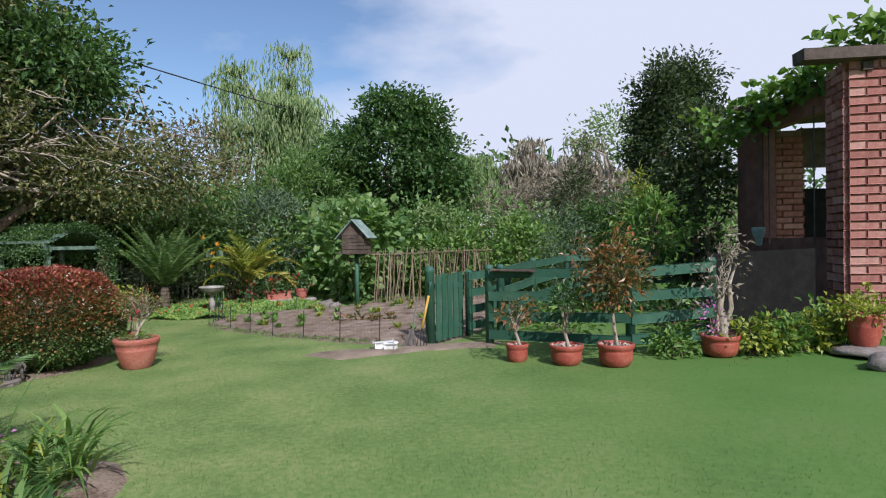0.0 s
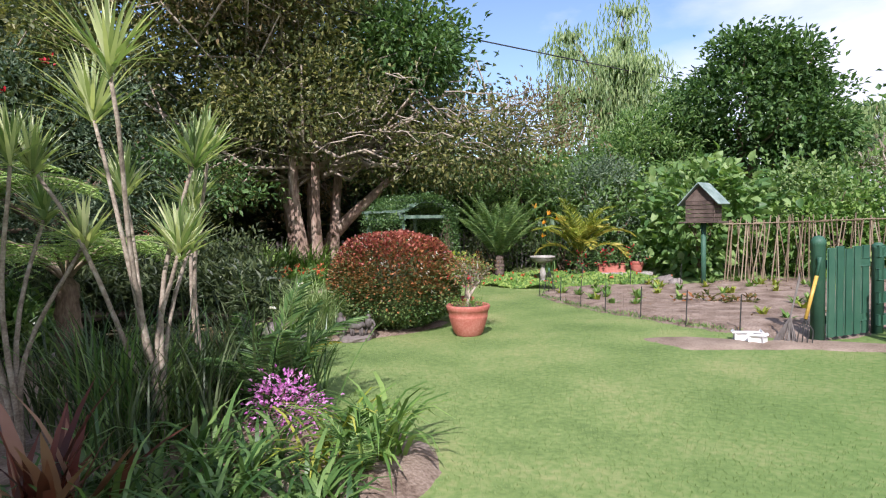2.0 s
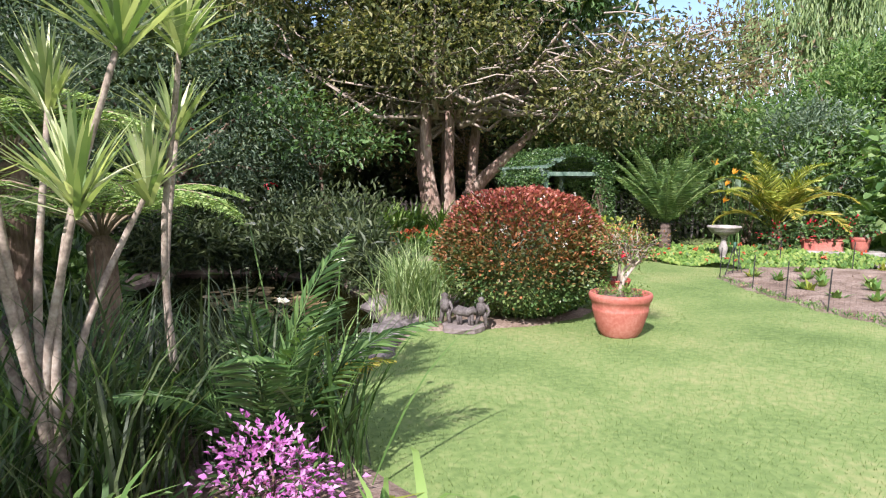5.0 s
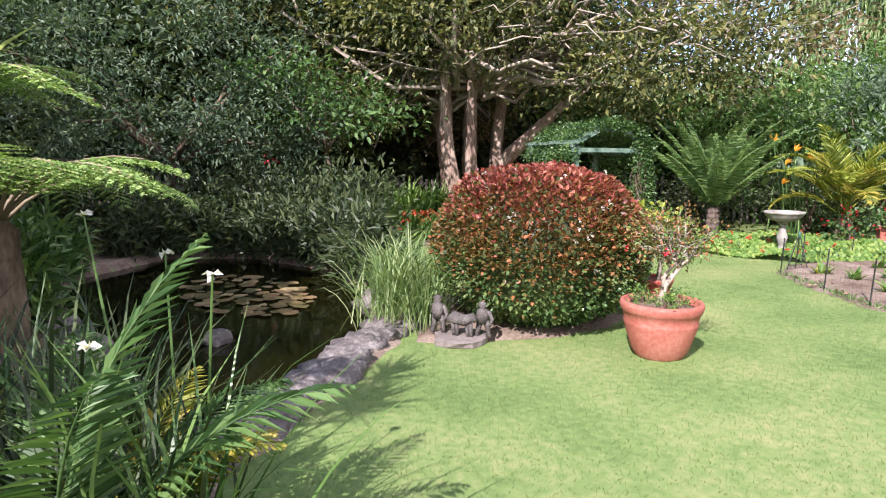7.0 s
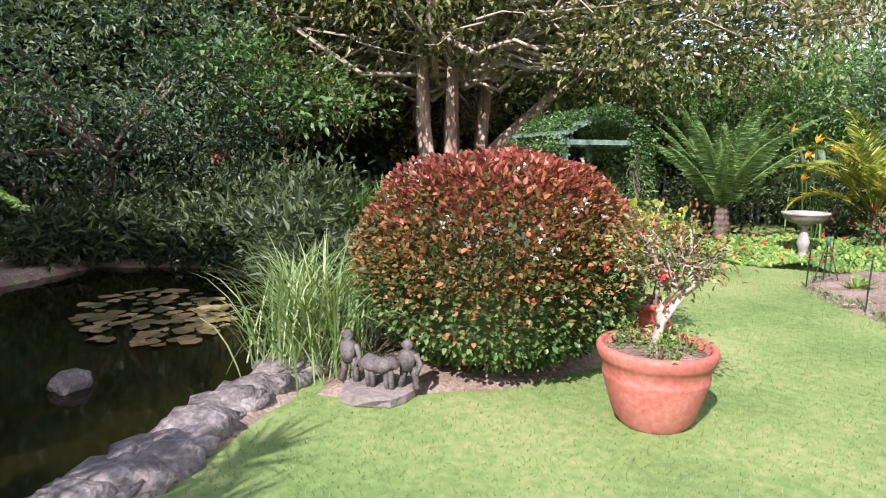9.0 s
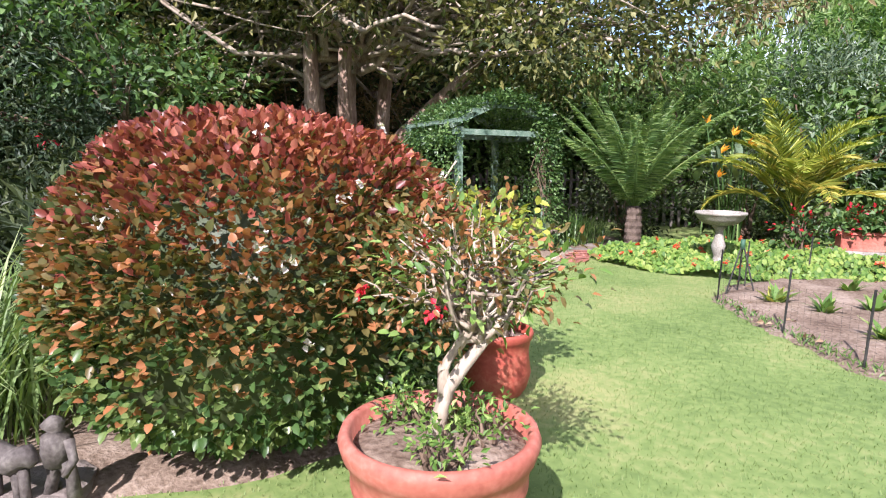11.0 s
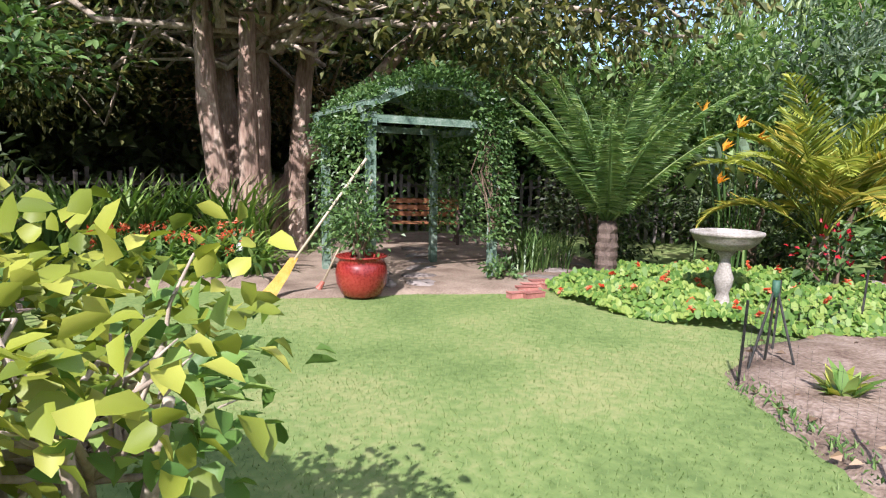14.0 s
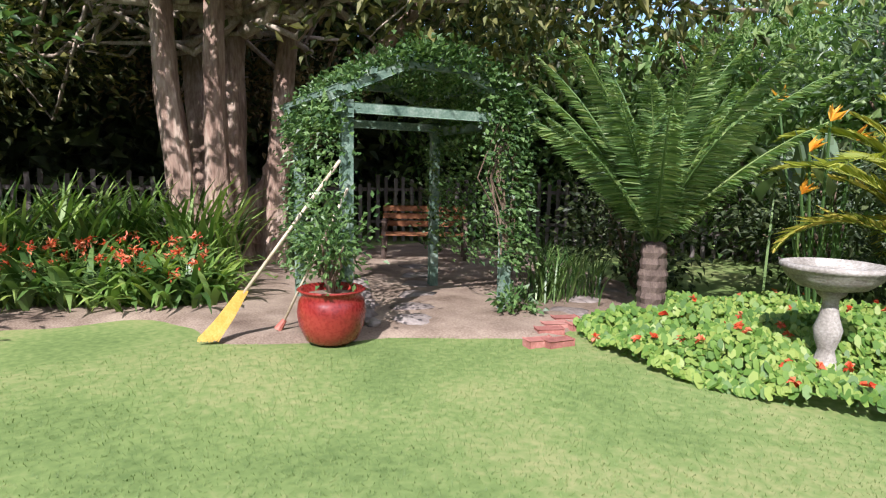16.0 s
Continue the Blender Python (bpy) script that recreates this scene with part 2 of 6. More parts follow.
L_DEEP = leafmat("glossy green leaves", (0.036, 0.077, 0.025), (0.081, 0.153, 0.045), (0.190, 0.248, 0.082), rough=0.35, spec=0.5)
L_PHORM = leafmat("bronze strap leaves", (0.09, 0.025, 0.02), (0.19, 0.06, 0.04), (0.34, 0.2, 0.14), rough=0.4)
L_NAST = leafmat("round leaves", (0.07, 0.155, 0.025), (0.14, 0.25, 0.043), (0.28, 0.36, 0.085))
L_IVY = leafmat("ivy leaves", (0.037, 0.087, 0.028), (0.086, 0.168, 0.050), (0.169, 0.270, 0.093), rough=0.4)
F_PINK = leafmat("pink petals", (0.45, 0.12, 0.4), (0.6, 0.22, 0.55), (0.75, 0.42, 0.7))
F_ORANGE = leafmat("orange petals", (0.5, 0.05, 0.02), (0.64, 0.12, 0.045), (0.72, 0.27, 0.14))
F_RED = leafmat("red petals", (0.45, 0.012, 0.02), (0.6, 0.025, 0.045), (0.7, 0.06, 0.1))
F_WHITE = leafmat("white petals", (0.6, 0.56, 0.52), (0.72, 0.68, 0.64), (0.8, 0.78, 0.74))
F_GOLD = leafmat("golden petals", (0.7, 0.25, 0.02), (0.8, 0.4, 0.04), (0.85, 0.55, 0.1))
L_LITTER = leafmat("dry leaves", (0.12, 0.075, 0.04), (0.22, 0.14, 0.08), (0.34, 0.25, 0.16), trans=0.05)
L_LILY = leafmat("lily pads", (0.09, 0.08, 0.03), (0.2, 0.13, 0.06), (0.3, 0.23, 0.12), trans=0.05)

# pond water: dark and glossy
M_WATER = bpy.data.materials.new("pond water")
M_WATER.use_nodes = True
_n, _l = M_WATER.node_tree.nodes, M_WATER.node_tree.links
_p = _n["Principled BSDF"]
_p.inputs["Base Color"].default_value = (0.0075, 0.007, 0.0018, 1)
_p.inputs["Roughness"].default_value = 0.06
_p.inputs["Specular IOR Level"].default_value = 0.25
_w = _n.new("ShaderNodeTexNoise")
_w.inputs["Scale"].default_value = 5
_c = _n.new("ShaderNodeTexCoord")
_l.new(_c.outputs["Object"], _w.inputs["Vector"])
_b = _n.new("ShaderNodeBump")
_b.inputs["Strength"].default_value, _b.inputs["Distance"].default_value = 0.12, 0.01
_l.new(_w.outputs[0], _b.inputs["Height"])
_l.new(_b.outputs[0], _p.inputs["Normal"])


# ---- shapes ----
RNG = np.random.default_rng(7)
K = math.tan(radians(SLOPE))
POND = [(-4.5, 3.9), (-4.88, 4.89), (-5.32, 5.5), (-5.9, 6.1), (-6.5, 6.7), (-7.6, 7.4), (-9.8, 7.9), (-11.8, 7.2), (-12.6, 6.0), (-11.4, 4.6), (-9.2, 4.1), (-7.2, 4.3), (-5.8, 3.8)]
WATER_Z = -0.34


def inside(poly, x, y):
    """True where points lie inside the polygon (arrays)."""
    x, y = np.asarray(x, float), np.asarray(y, float)
    r = np.zeros(x.shape, bool)
    for (x0, y0), (x1, y1) in zip(poly, poly[1:] + poly[:1]):
        if y0 != y1:
            r ^= ((y0 > y) != (y1 > y)) & (x < (x1 - x0) * (y - y0) / (y1 - y0) + x0)
    return r


def edge_dist(poly, x, y):
    """Distance to the polygon's outline (arrays)."""
    x, y = np.asarray(x, float), np.asarray(y, float)
    best = np.full(x.shape, 1e9)
    for (x0, y0), (x1, y1) in zip(poly, poly[1:] + poly[:1]):
        dx, dy = x1 - x0, y1 - y0
        s = np.clip(((x - x0) * dx + (y - y0) * dy) / (dx * dx + dy * dy), 0, 1)
        best = np.minimum(best, np.hypot(x - x0 - s * dx, y - y0 - s * dy))
    return best


def gz(x, y=0.0):
    """Height of the garden's ground: a gentle slope that levels out."""
    return K * np.clip(x, -10.0, 12.0)


def mesh(name, verts, faces, mat, parent=None, smooth=False, kind=""):
    me = bpy.data.meshes.new(name)
    me.from_pydata([tuple(v) for v in verts] if not isinstance(verts, np.ndarray) else verts.tolist(), [], faces.tolist() if isinstance(faces, np.ndarray) else faces)
    me.materials.append(mat)
    if smooth:
        me.shade_smooth()
    ob = new(name, me)
    if parent:
        ob.parent = parent
    if kind:
        tagged(ob, kind=kind)
    return ob


def thing(name, label, category, at=(0, 0, 0), rz=0.0, group="", kind=""):
    ob = new(name)
    ob.matrix_world = Matrix.Translation(at) @ Matrix.Rotation(rz, 4, "Z")
    ob.empty_display_size = 0.1
    return tagged(ob, label, category, group, kind)


def join(parts):
    """One vertex and face list from several."""
    vs, fs, k = [], [], 0
    for v, f in parts:
        vs += [tuple(p) for p in v]
        fs += [tuple(i + k for i in q) for q in f]
        k += len(v)
    return vs, fs


def tube(points, radii, sides=7):
    pts = [Vector(p) for p in points]
    vs, fs = [], []
    up = Vector((0.31, 0.17, 0.93))
    for i, p in enumerate(pts):
        d = (pts[min(i + 1, len(pts) - 1)] - pts[max(i - 1, 0)]).normalized()
        a = d.cross(up)
        a = a.normalized() if a.length > 1e-3 else d.orthogonal().normalized()
        b = d.cross(a)
        r = float(radii[i] if hasattr(radii, "__len__") else radii)
        for j in range(sides):
            t = 2 * math.pi * j / sides
            vs.append(p + r * (math.cos(t) * a + math.sin(t) * b))
    for i in range(len(pts) - 1):
        for j in range(sides):
            fs.append((i * sides + j, i * sides + (j + 1) % sides, (i + 1) * sides + (j + 1) % sides, (i + 1) * sides + j))
    fs.append(tuple(range(sides))[::-1])
    fs.append(tuple(range((len(pts) - 1) * sides, len(pts) * sides)))
    return vs, fs


def lathe(profile, sides=32, wobble=0.0):
    vs, fs = [], []
    for i, (r, z) in enumerate(profile):
        for j in range(sides):
            t = 2 * math.pi * j / sides
            k = 1 + wobble * noise.noise((3 * math.cos(t), 3 * math.sin(t), 6 * z))
            vs.append((r * k * math.cos(t), r * k * math.sin(t), z))
    for i in range(len(profile) - 1):
        for j in range(sides):
            fs.append((i * sides + j, i * sides + (j + 1) % sides, (i + 1) * sides + (j + 1) % sides, (i + 1) * sides + j))
    fs.append(tuple(range(sides))[::-1])
    fs.append(tuple(range((len(profile) - 1) * sides, len(profile) * sides)))
    return vs, fs


def board_mesh(name, a, b, width, thick, bevel=0.006, wander=0.0, up=(0, 0, 1)):
    """Bevelled board from a to b; width stands along up."""
    a, b = Vector(a), Vector(b)
    d = b - a
    side = d.cross(Vector(up)).normalized()
    w = side.cross(d).normalized()
    bm = bmesh.new()
    bmesh.ops.create_cube(bm, size=1)
    for v in bm.verts:
        x, y, z = v.co
        v.co = a + d * (x + 0.5) + side * (y * thick) + w * (z * width * (1 + wander * random.uniform(-1, 1)))
    bmesh.ops.bevel(bm, geom=bm.edges[:], offset=min(bevel, thick * 0.3), segments=1, affect="EDGES")
    bmesh.ops.recalc_face_normals(bm, faces=bm.faces)
    me = bpy.data.meshes.new(name)
    bm.to_mesh(me)
    bm.free()
    return me


def board(name, a, b, width, thick, mat, parent=None, **kw):
    me = board_mesh(name, a, b, width, thick, **kw)
    me.materials.append(mat)
    ob = new(name, me)
    if parent:
        ob.parent = parent
        ob.matrix_parent_inverse = parent.matrix_world.inverted()
    return ob


def unit(v):
    return v / np.maximum(np.linalg.norm(v, axis=1, keepdims=True), 1e-9)


def leaves(name, pos, direc, length, width, mat, parent=None, fold=0.25, droop=0.15, rich=False):
    """Folded pointed leaves: one mesh of them all."""
    n = len(pos)
    d = unit(direc)
    ref = unit(RNG.normal(size=(n, 3)) * 0.5 + np.array([0, 0, 1.0]))
    s = unit(np.cross(d, ref))
    u = np.cross(s, d)
    L = (np.ones(n) * length)[:, None]
    W = (np.ones(n) * width)[:, None]
    if rich:
        v = np.stack([pos, pos + d * L * .3 + s * W * .46 + u * W * fold, pos + d * L * .68 + s * W * .4 + u * W * fold * .6 - u * L * droop * .4,
                      pos + d * L - u * L * droop, pos + d * L * .68 - s * W * .4 + u * W * fold * .6 - u * L * droop * .4, pos + d * L * .3 - s * W * .46 + u * W * fold,
                      pos + d * L * .4, ], axis=1)
        f = np.array([(0, 1, 6), (6, 1, 2), (6, 2, 3), (6, 3, 4), (6, 4, 5), (6, 5, 0)])
    else:
        v = np.stack([pos, pos + d * L * .45 + s * W * .5 + u * W * fold, pos + d * L - u * L * droop, pos + d * L * .45 - s * W * .5 + u * W * fold], axis=1)
        f = np.array([(0, 1, 2), (0, 2, 3)])
    k = v.shape[1]
    faces = (f[None] + (np.arange(n) * k)[:, None, None]).reshape(-1, 3)
    return mesh(name, v.reshape(-1, 3), faces, mat, parent, smooth=rich, kind="stuff")


def straps(name, base, azim, length, lean, width, mat, parent=None, bend=1.0, seg=5, channel=0.25):
    """Arching strap leaves."""
    n = len(base)
    o = np.ones(n)
    azim, length, lean, width, bend = azim * o, length * o, lean * o, width * o, bend * o
    h = np.stack([np.cos(azim), np.sin(azim), 0 * o], 1)
    s = np.stack([-np.sin(azim), np.cos(azim), 0 * o], 1)
    rows, p, ang = [], base.copy(), lean.copy()
    prof = [0.55, 0.95, 1.0, 0.9, 0.6, 0.05] if seg == 5 else [0.7, 1.0, 0.75, 0.05]
    for i in range(seg + 1):
        w = (width * prof[i] * 0.5)[:, None]
        rows += [p + s * w, p - s * w]
        step = (length / seg)[:, None]
        p = p + step * (h * np.sin(ang)[:, None] + np.array([0, 0, 1.0]) * np.cos(ang)[:, None])
        ang = ang + bend * (0.25 + 0.25 * i) / seg * 2
    v = np.stack(rows, 1)
    k = v.shape[1]
    f = np.array([(2 * i, 2 * i + 1, 2 * i + 3, 2 * i + 2) for i in range(seg)])
    faces = (f[None] + (np.arange(n) * k)[:, None, None]).reshape(-1, 4)
    return mesh(name, v.reshape(-1, 3), faces, mat, parent, smooth=True, kind="stuff")


def fronds(name, base, azims, lengths, leans, bends, leaflet, width, mat, stem_mat, parent, pairs=34, vee=0.35, sweep=0.5, start=0.12, taper=True, stem=0.012):
    """Feathered fronds: each a bent stem with two rows of leaflets."""
    P, D, Ls, stems = [], [], [], []
    for az, L, lean, bend in zip(azims, lengths, leans, bends):
        h, s = np.array([math.cos(az), math.sin(az), 0]), np.array([-math.sin(az), math.cos(az), 0])
        pts, dirs, p, ang = [], [], np.array(base, float), lean
        m = 14
        for i in range(m + 1):
            d = h * math.sin(ang) + np.array([0, 0, math.cos(ang)])
            pts.append(p.copy())
            dirs.append(d)
            p = p + d * L / m
            ang += bend / m * (0.5 + i / m)
        pts, dirs = np.array(pts), np.array(dirs)
        stems.append(tube(pts[::2], [stem * (1 - 0.12 * i) for i in range(len(pts[::2]))], 4))
        t = np.linspace(start, 0.99, pairs)
        pos = np.stack([np.interp(t * m, range(m + 1), pts[:, k]) for k in range(3)], 1)
        dd = np.stack([np.interp(t * m, range(m + 1), dirs[:, k]) for k in range(3)], 1)
        nn = np.cross(s, dd)
        size = leaflet * (np.sin(np.pi * np.clip(t * 0.86 + 0.14, 0, 1)) ** 0.6 if taper else np.ones(pairs))
        for sg in (1, -1):
            P.append(pos)
            D.append(dd * (sweep + 0.5 * t[:, None]) + sg * s - nn * vee + RNG.normal(size=(pairs, 3)) * 0.06)
            Ls.append(size * RNG.uniform(0.85, 1.1, pairs))
    v, f = join(stems)
    mesh("stem", v, f, stem_mat, parent, smooth=True)
    return leaves(name, np.concatenate(P), np.concatenate(D), np.concatenate(Ls), width, mat, parent, fold=0.12, droop=0.12)


def clumped(n, centre, radii, clump=0.5, per=60, shell=0.55, floor=None, lump=0.25):
    """Leaf places in lumps within an ellipsoid, and the way outwards."""
    c = max(3, n // per)
    d = unit(RNG.normal(size=(c, 3)))
    k = np.array([1 + lump * noise.noise(Vector((v * 2.1 + np.array(centre)).tolist())) * 2 for v in d])
    r = RNG.uniform(shell, 1.0, c) ** 0.7 * k
    cc = np.array(centre) + d * r[:, None] * np.array(radii)
    which = RNG.integers(0, c, n)
    off = RNG.normal(size=(n, 3)) * clump * 0.5 * np.array([1, 1, 0.7])
    pos = cc[which] + off
    out = unit(d[which] * 0.6 + unit(off + 1e-6) * 0.8 + np.array([0, 0, 0.15]))
    if floor is not None:
        keep = pos[:, 2] > floor
        pos, out = pos[keep], out[keep]
    return pos, out, cc


def limbs(base, targets, r0, mat, parent, name="branch", wild=0.25, sides=6):
    parts = []
    for t in targets:
        a, b = np.array(base, float), np.array(t, float)
        L = np.linalg.norm(b - a)
        pts = [a + (b - a) * s + RNG.normal(size=3) * wild * L * 0.12 * math.sin(math.pi * s) + np.array([0, 0, L * 0.08 * math.sin(math.pi * s)]) for s in np.linspace(0, 1, 7)]
        parts.append(tube(pts, [r0 * (1 - 0.85 * s) for s in np.linspace(0, 1, 7)], sides))
    v, f = join(parts)
    return mesh(name, v, f, mat, parent, smooth=True)


def tree(label, x, y, trunk_h, trunk_r, crowns, mat, bark=None, leaf=(0.16, 0.09), n=9000, clump=0.7, per=50, category="tree", name="tree", nlimb=9, shell=0.5, rich=False):
    """Tapered trunk, limbs and a crown of lumps of leaves. crowns: (dx, dy, z, rx, ry, rz, share[, material])."""
    z0 = float(gz(x, y))
    t = thing(name, label, category, (x, y, z0))
    bark = bark or M_BARK
    pts = [(RNG.normal() * 0.05 * i * trunk_h / 4, RNG.normal() * 0.05 * i * trunk_h / 4, -0.1 + (trunk_h + 0.1) * i / 5) for i in range(6)]
    v, f = tube(pts, [trunk_r * k for k in (1.5, 1.05, 0.92, 0.85, 0.75, 0.6)], 10)
    mesh("trunk", v, f, bark, t, smooth=True)
    top = pts[-1]
    total = sum(c[6] for c in crowns)
    for c in crowns:
        pos, out, cc = clumped(int(n * c[6] / total), c[:3], c[3:6], clump, per, shell)
        leaves("foliage", pos, out + RNG.normal(size=pos.shape) * 0.5, leaf[0] * RNG.uniform(0.7, 1.25, len(pos)), leaf[1], c[7] if len(c) > 7 else mat, t, rich=rich)
        k = RNG.permutation(len(cc))[:max(2, int(nlimb * c[6] / total))]
        limbs(top, cc[k], trunk_r * 0.45, bark, t)
    return t


def shrub(label, x, y, rx, ry, h, mat, n=2500, leaf=(0.1, 0.05), clump=0.35, per=40, name="shrub", base=0.0, category="shrub", extra=None, rich=False, shell=0.45):
    z0 = float(gz(x, y))
    t = thing(name, label, category, (x, y, z0))
    pos, out, cc = clumped(n, (0, 0, base + (h - base) * 0.5), (rx, ry, (h - base) * 0.5), clump, per, shell, floor=0.02)
    leaves("foliage", pos, out + RNG.normal(size=pos.shape) * 0.5, leaf[0] * RNG.uniform(0.7, 1.3, len(pos)), leaf[1], mat, t, rich=rich)
    limbs((0, 0, base - 0.05), cc[RNG.permutation(len(cc))[:7]], 0.012 + 0.018 * min(h - base, 3.0), M_BARK, t)
    if extra:
        m2, k, size = extra
        p2, o2, _ = clumped(k, (0, 0, base + (h - base) * 0.52), (rx * 1.05, ry * 1.05, (h - base) * 0.53), 0.12, 6, 0.9, floor=0.1)
        leaves("blossom", p2, o2, size, size * 0.7, m2, t)
    return t


def pot(name, label, x, y, r, h, mat, rim=0.05, waist=0.66, group="", z=None):
    z0 = float(gz(x, y)) if z is None else z
    t = thing(name, label, "flower pot", (x, y, z0), group=group)
    prof = [(r * waist * 0.96, 0.0), (r * waist, 0.012), (r * (waist + 0.1), h * 0.12), (r * (waist + 0.2), h * 0.34), (r * 0.91, h * 0.6), (r * 0.915, h * 0.64), (r * 0.9, h * 0.66), (r * 0.95, h - rim * 1.4), (r * 0.985, h - rim * 1.25),
            (r, h - rim), (r * 1.03, h - rim * 0.5), (r * 1.0, h - 0.004), (r * 0.95, h), (r * 0.9, h - 0.01), (r * 0.88, h - 0.07)]
    v, f = lathe(prof, 40)
    mesh("body", v, f, mat, t, smooth=True)
    v, f = lathe([(r * 0.885, h - 0.09), (r * 0.885, h - 0.055), (r * 0.5, h - 0.045), (0.01, h - 0.04)], 24, 0.05)
    mesh("soil", v, f, M_SOIL, t, smooth=True)
    return t


def rock_mesh(size, seed, flat=0.6):
    bm = bmesh.new()
    bmesh.ops.create_icosphere(bm, subdivisions=2, radius=1)
    for v in bm.verts:
        k = 1 + 0.5 * noise.noise(v.co * 1.4 + Vector((seed * 3.7, seed, 0))) + 0.25 * noise.noise(v.co * 3.2 + Vector((seed, 0, 0)))
        v.co = Vector((v.co.x, v.co.y, v.co.z * flat)) * k * size
    me = bpy.data.meshes.new("rock")
    bm.to_mesh(me)
    bm.free()
    me.shade_smooth()
    return me


def in_poly(poly, n):
    xs, ys = [p[0] for p in poly], [p[1] for p in poly]
    x, y = RNG.uniform(min(xs), max(xs), n * 4), RNG.uniform(min(ys), max(ys), n * 4)
    k = inside(poly, x, y)
    return x[k][:n], y[k][:n]


# ---- ground ----
def axis_steps(lo, hi, step, far):
    a = list(np.arange(lo, hi + 1e-6, step))
    out, g, d = [], hi, step
    while g < far:
        d *= 1.5
        g += d
        out.append(g)
    low, g, d = [], lo, step
    while g > -far:
        d *= 1.5
        g -= d
        low.append(g)
    return np.array(low[::-1] + a + out)


VEG = [(-5.35, 12.35), (-4.94, 11.95), (-4.42, 11.46), (-3.13, 10.5), (-1.64, 9.72), (-0.25, 9.2), (0.3, 9.6), (1.2, 13.0), (1.5, 17.5), (-2.4, 16.6), (-3.2, 15.0), (-5.3, 14.3), (-5.6, 13.2)]
NAST = [(-8.05, 14.0), (-7.5, 13.62), (-6.8, 13.4), (-5.9, 13.55), (-5.1, 13.9), (-4.2, 14.6), (-3.6, 15.8), (-5.0, 16.6), (-7.2, 16.3), (-8.2, 15.2)]
SANDY = [(-11.3, 9.4), (-10.9, 10.6), (-10.7, 11.35), (-10.2, 11.6), (-9.5, 11.6), (-9.1, 12.1), (-8.85, 12.85), (-8.3, 13.4), (-7.85, 13.65), (-8.15, 14.2), (-8.5, 15.6), (-9.3, 16.6), (-12.0, 18.0), (-14.0, 17.2), (-14.4, 15.0), (-12.4, 13.5), (-11.5, 12.3), (-12.3, 10.8), (-13.0, 9.2)]
NEARBED = [(-1.35, 3.45), (-1.45, 3.95), (-1.85, 4.3), (-2.4, 4.5), (-3.3, 4.5), (-4.1, 4.7), (-4.48, 5.2), (-4.78, 5.55), (-5.32, 6.2), (-5.5, 6.5), (-7.2, 7.6), (-12, 8.6), (-16, 6), (-16, 0), (-3.2, 0.6), (-1.9, 2.2)]
HEDGEBED = [(-5.45, 6.6), (-5.22, 6.9), (-5.08, 7.25), (-4.88, 7.7), (-4.8, 8.35), (-5.05, 8.75), (-6.2, 9.1), (-7.2, 8.4), (-6.9, 7.3)]
CLIVBED = [(-9.7, 8.6), (-10.3, 9.5), (-11.6, 10.4), (-10.85, 12.0), (-11.8, 13.3), (-16, 15), (-20, 13), (-20, 7), (-12, 8.6)]
BEDS = [VEG, NEARBED, HEDGEBED, CLIVBED]

gx, gy = axis_steps(-17, 9, 0.2, 900), axis_steps(-3, 21, 0.2, 900)
X, Y = np.meshgrid(gx, gy, indexing="ij")
Z = gz(X, Y)
pd = edge_dist(POND, X, Y)
pin = inside(POND, X, Y)
Z = np.where(~pin, np.minimum(Z, WATER_Z + 0.02 + 0.9 * pd), Z)
Z = np.where(pin, np.minimum(Z, WATER_Z - 0.05 - 0.45 * np.clip(pd, 0, 1.0)), Z)
bumps = np.array([[noise.noise((a * 0.6, b * 0.6, 0)) for b in gy] for a in gx])
Z = Z + 0.025 * bumps * (~pin) * (np.abs(X) < 40) * (np.abs(Y) < 40)
Z = Z - 0.02 * inside(VEG, X, Y)
nx, ny = X.shape
idx = np.arange(nx * ny).reshape(nx, ny)
quads = np.stack([idx[:-1, :-1], idx[1:, :-1], idx[1:, 1:], idx[:-1, 1:]], -1).reshape(-1, 4)
ground = mesh("ground", np.stack([X, Y, Z], -1).reshape(-1, 3), quads, M_LAWN, smooth=True)
tagged(ground, "mown green lawn with slightly worn yellowish patches", "lawn", kind="structure")


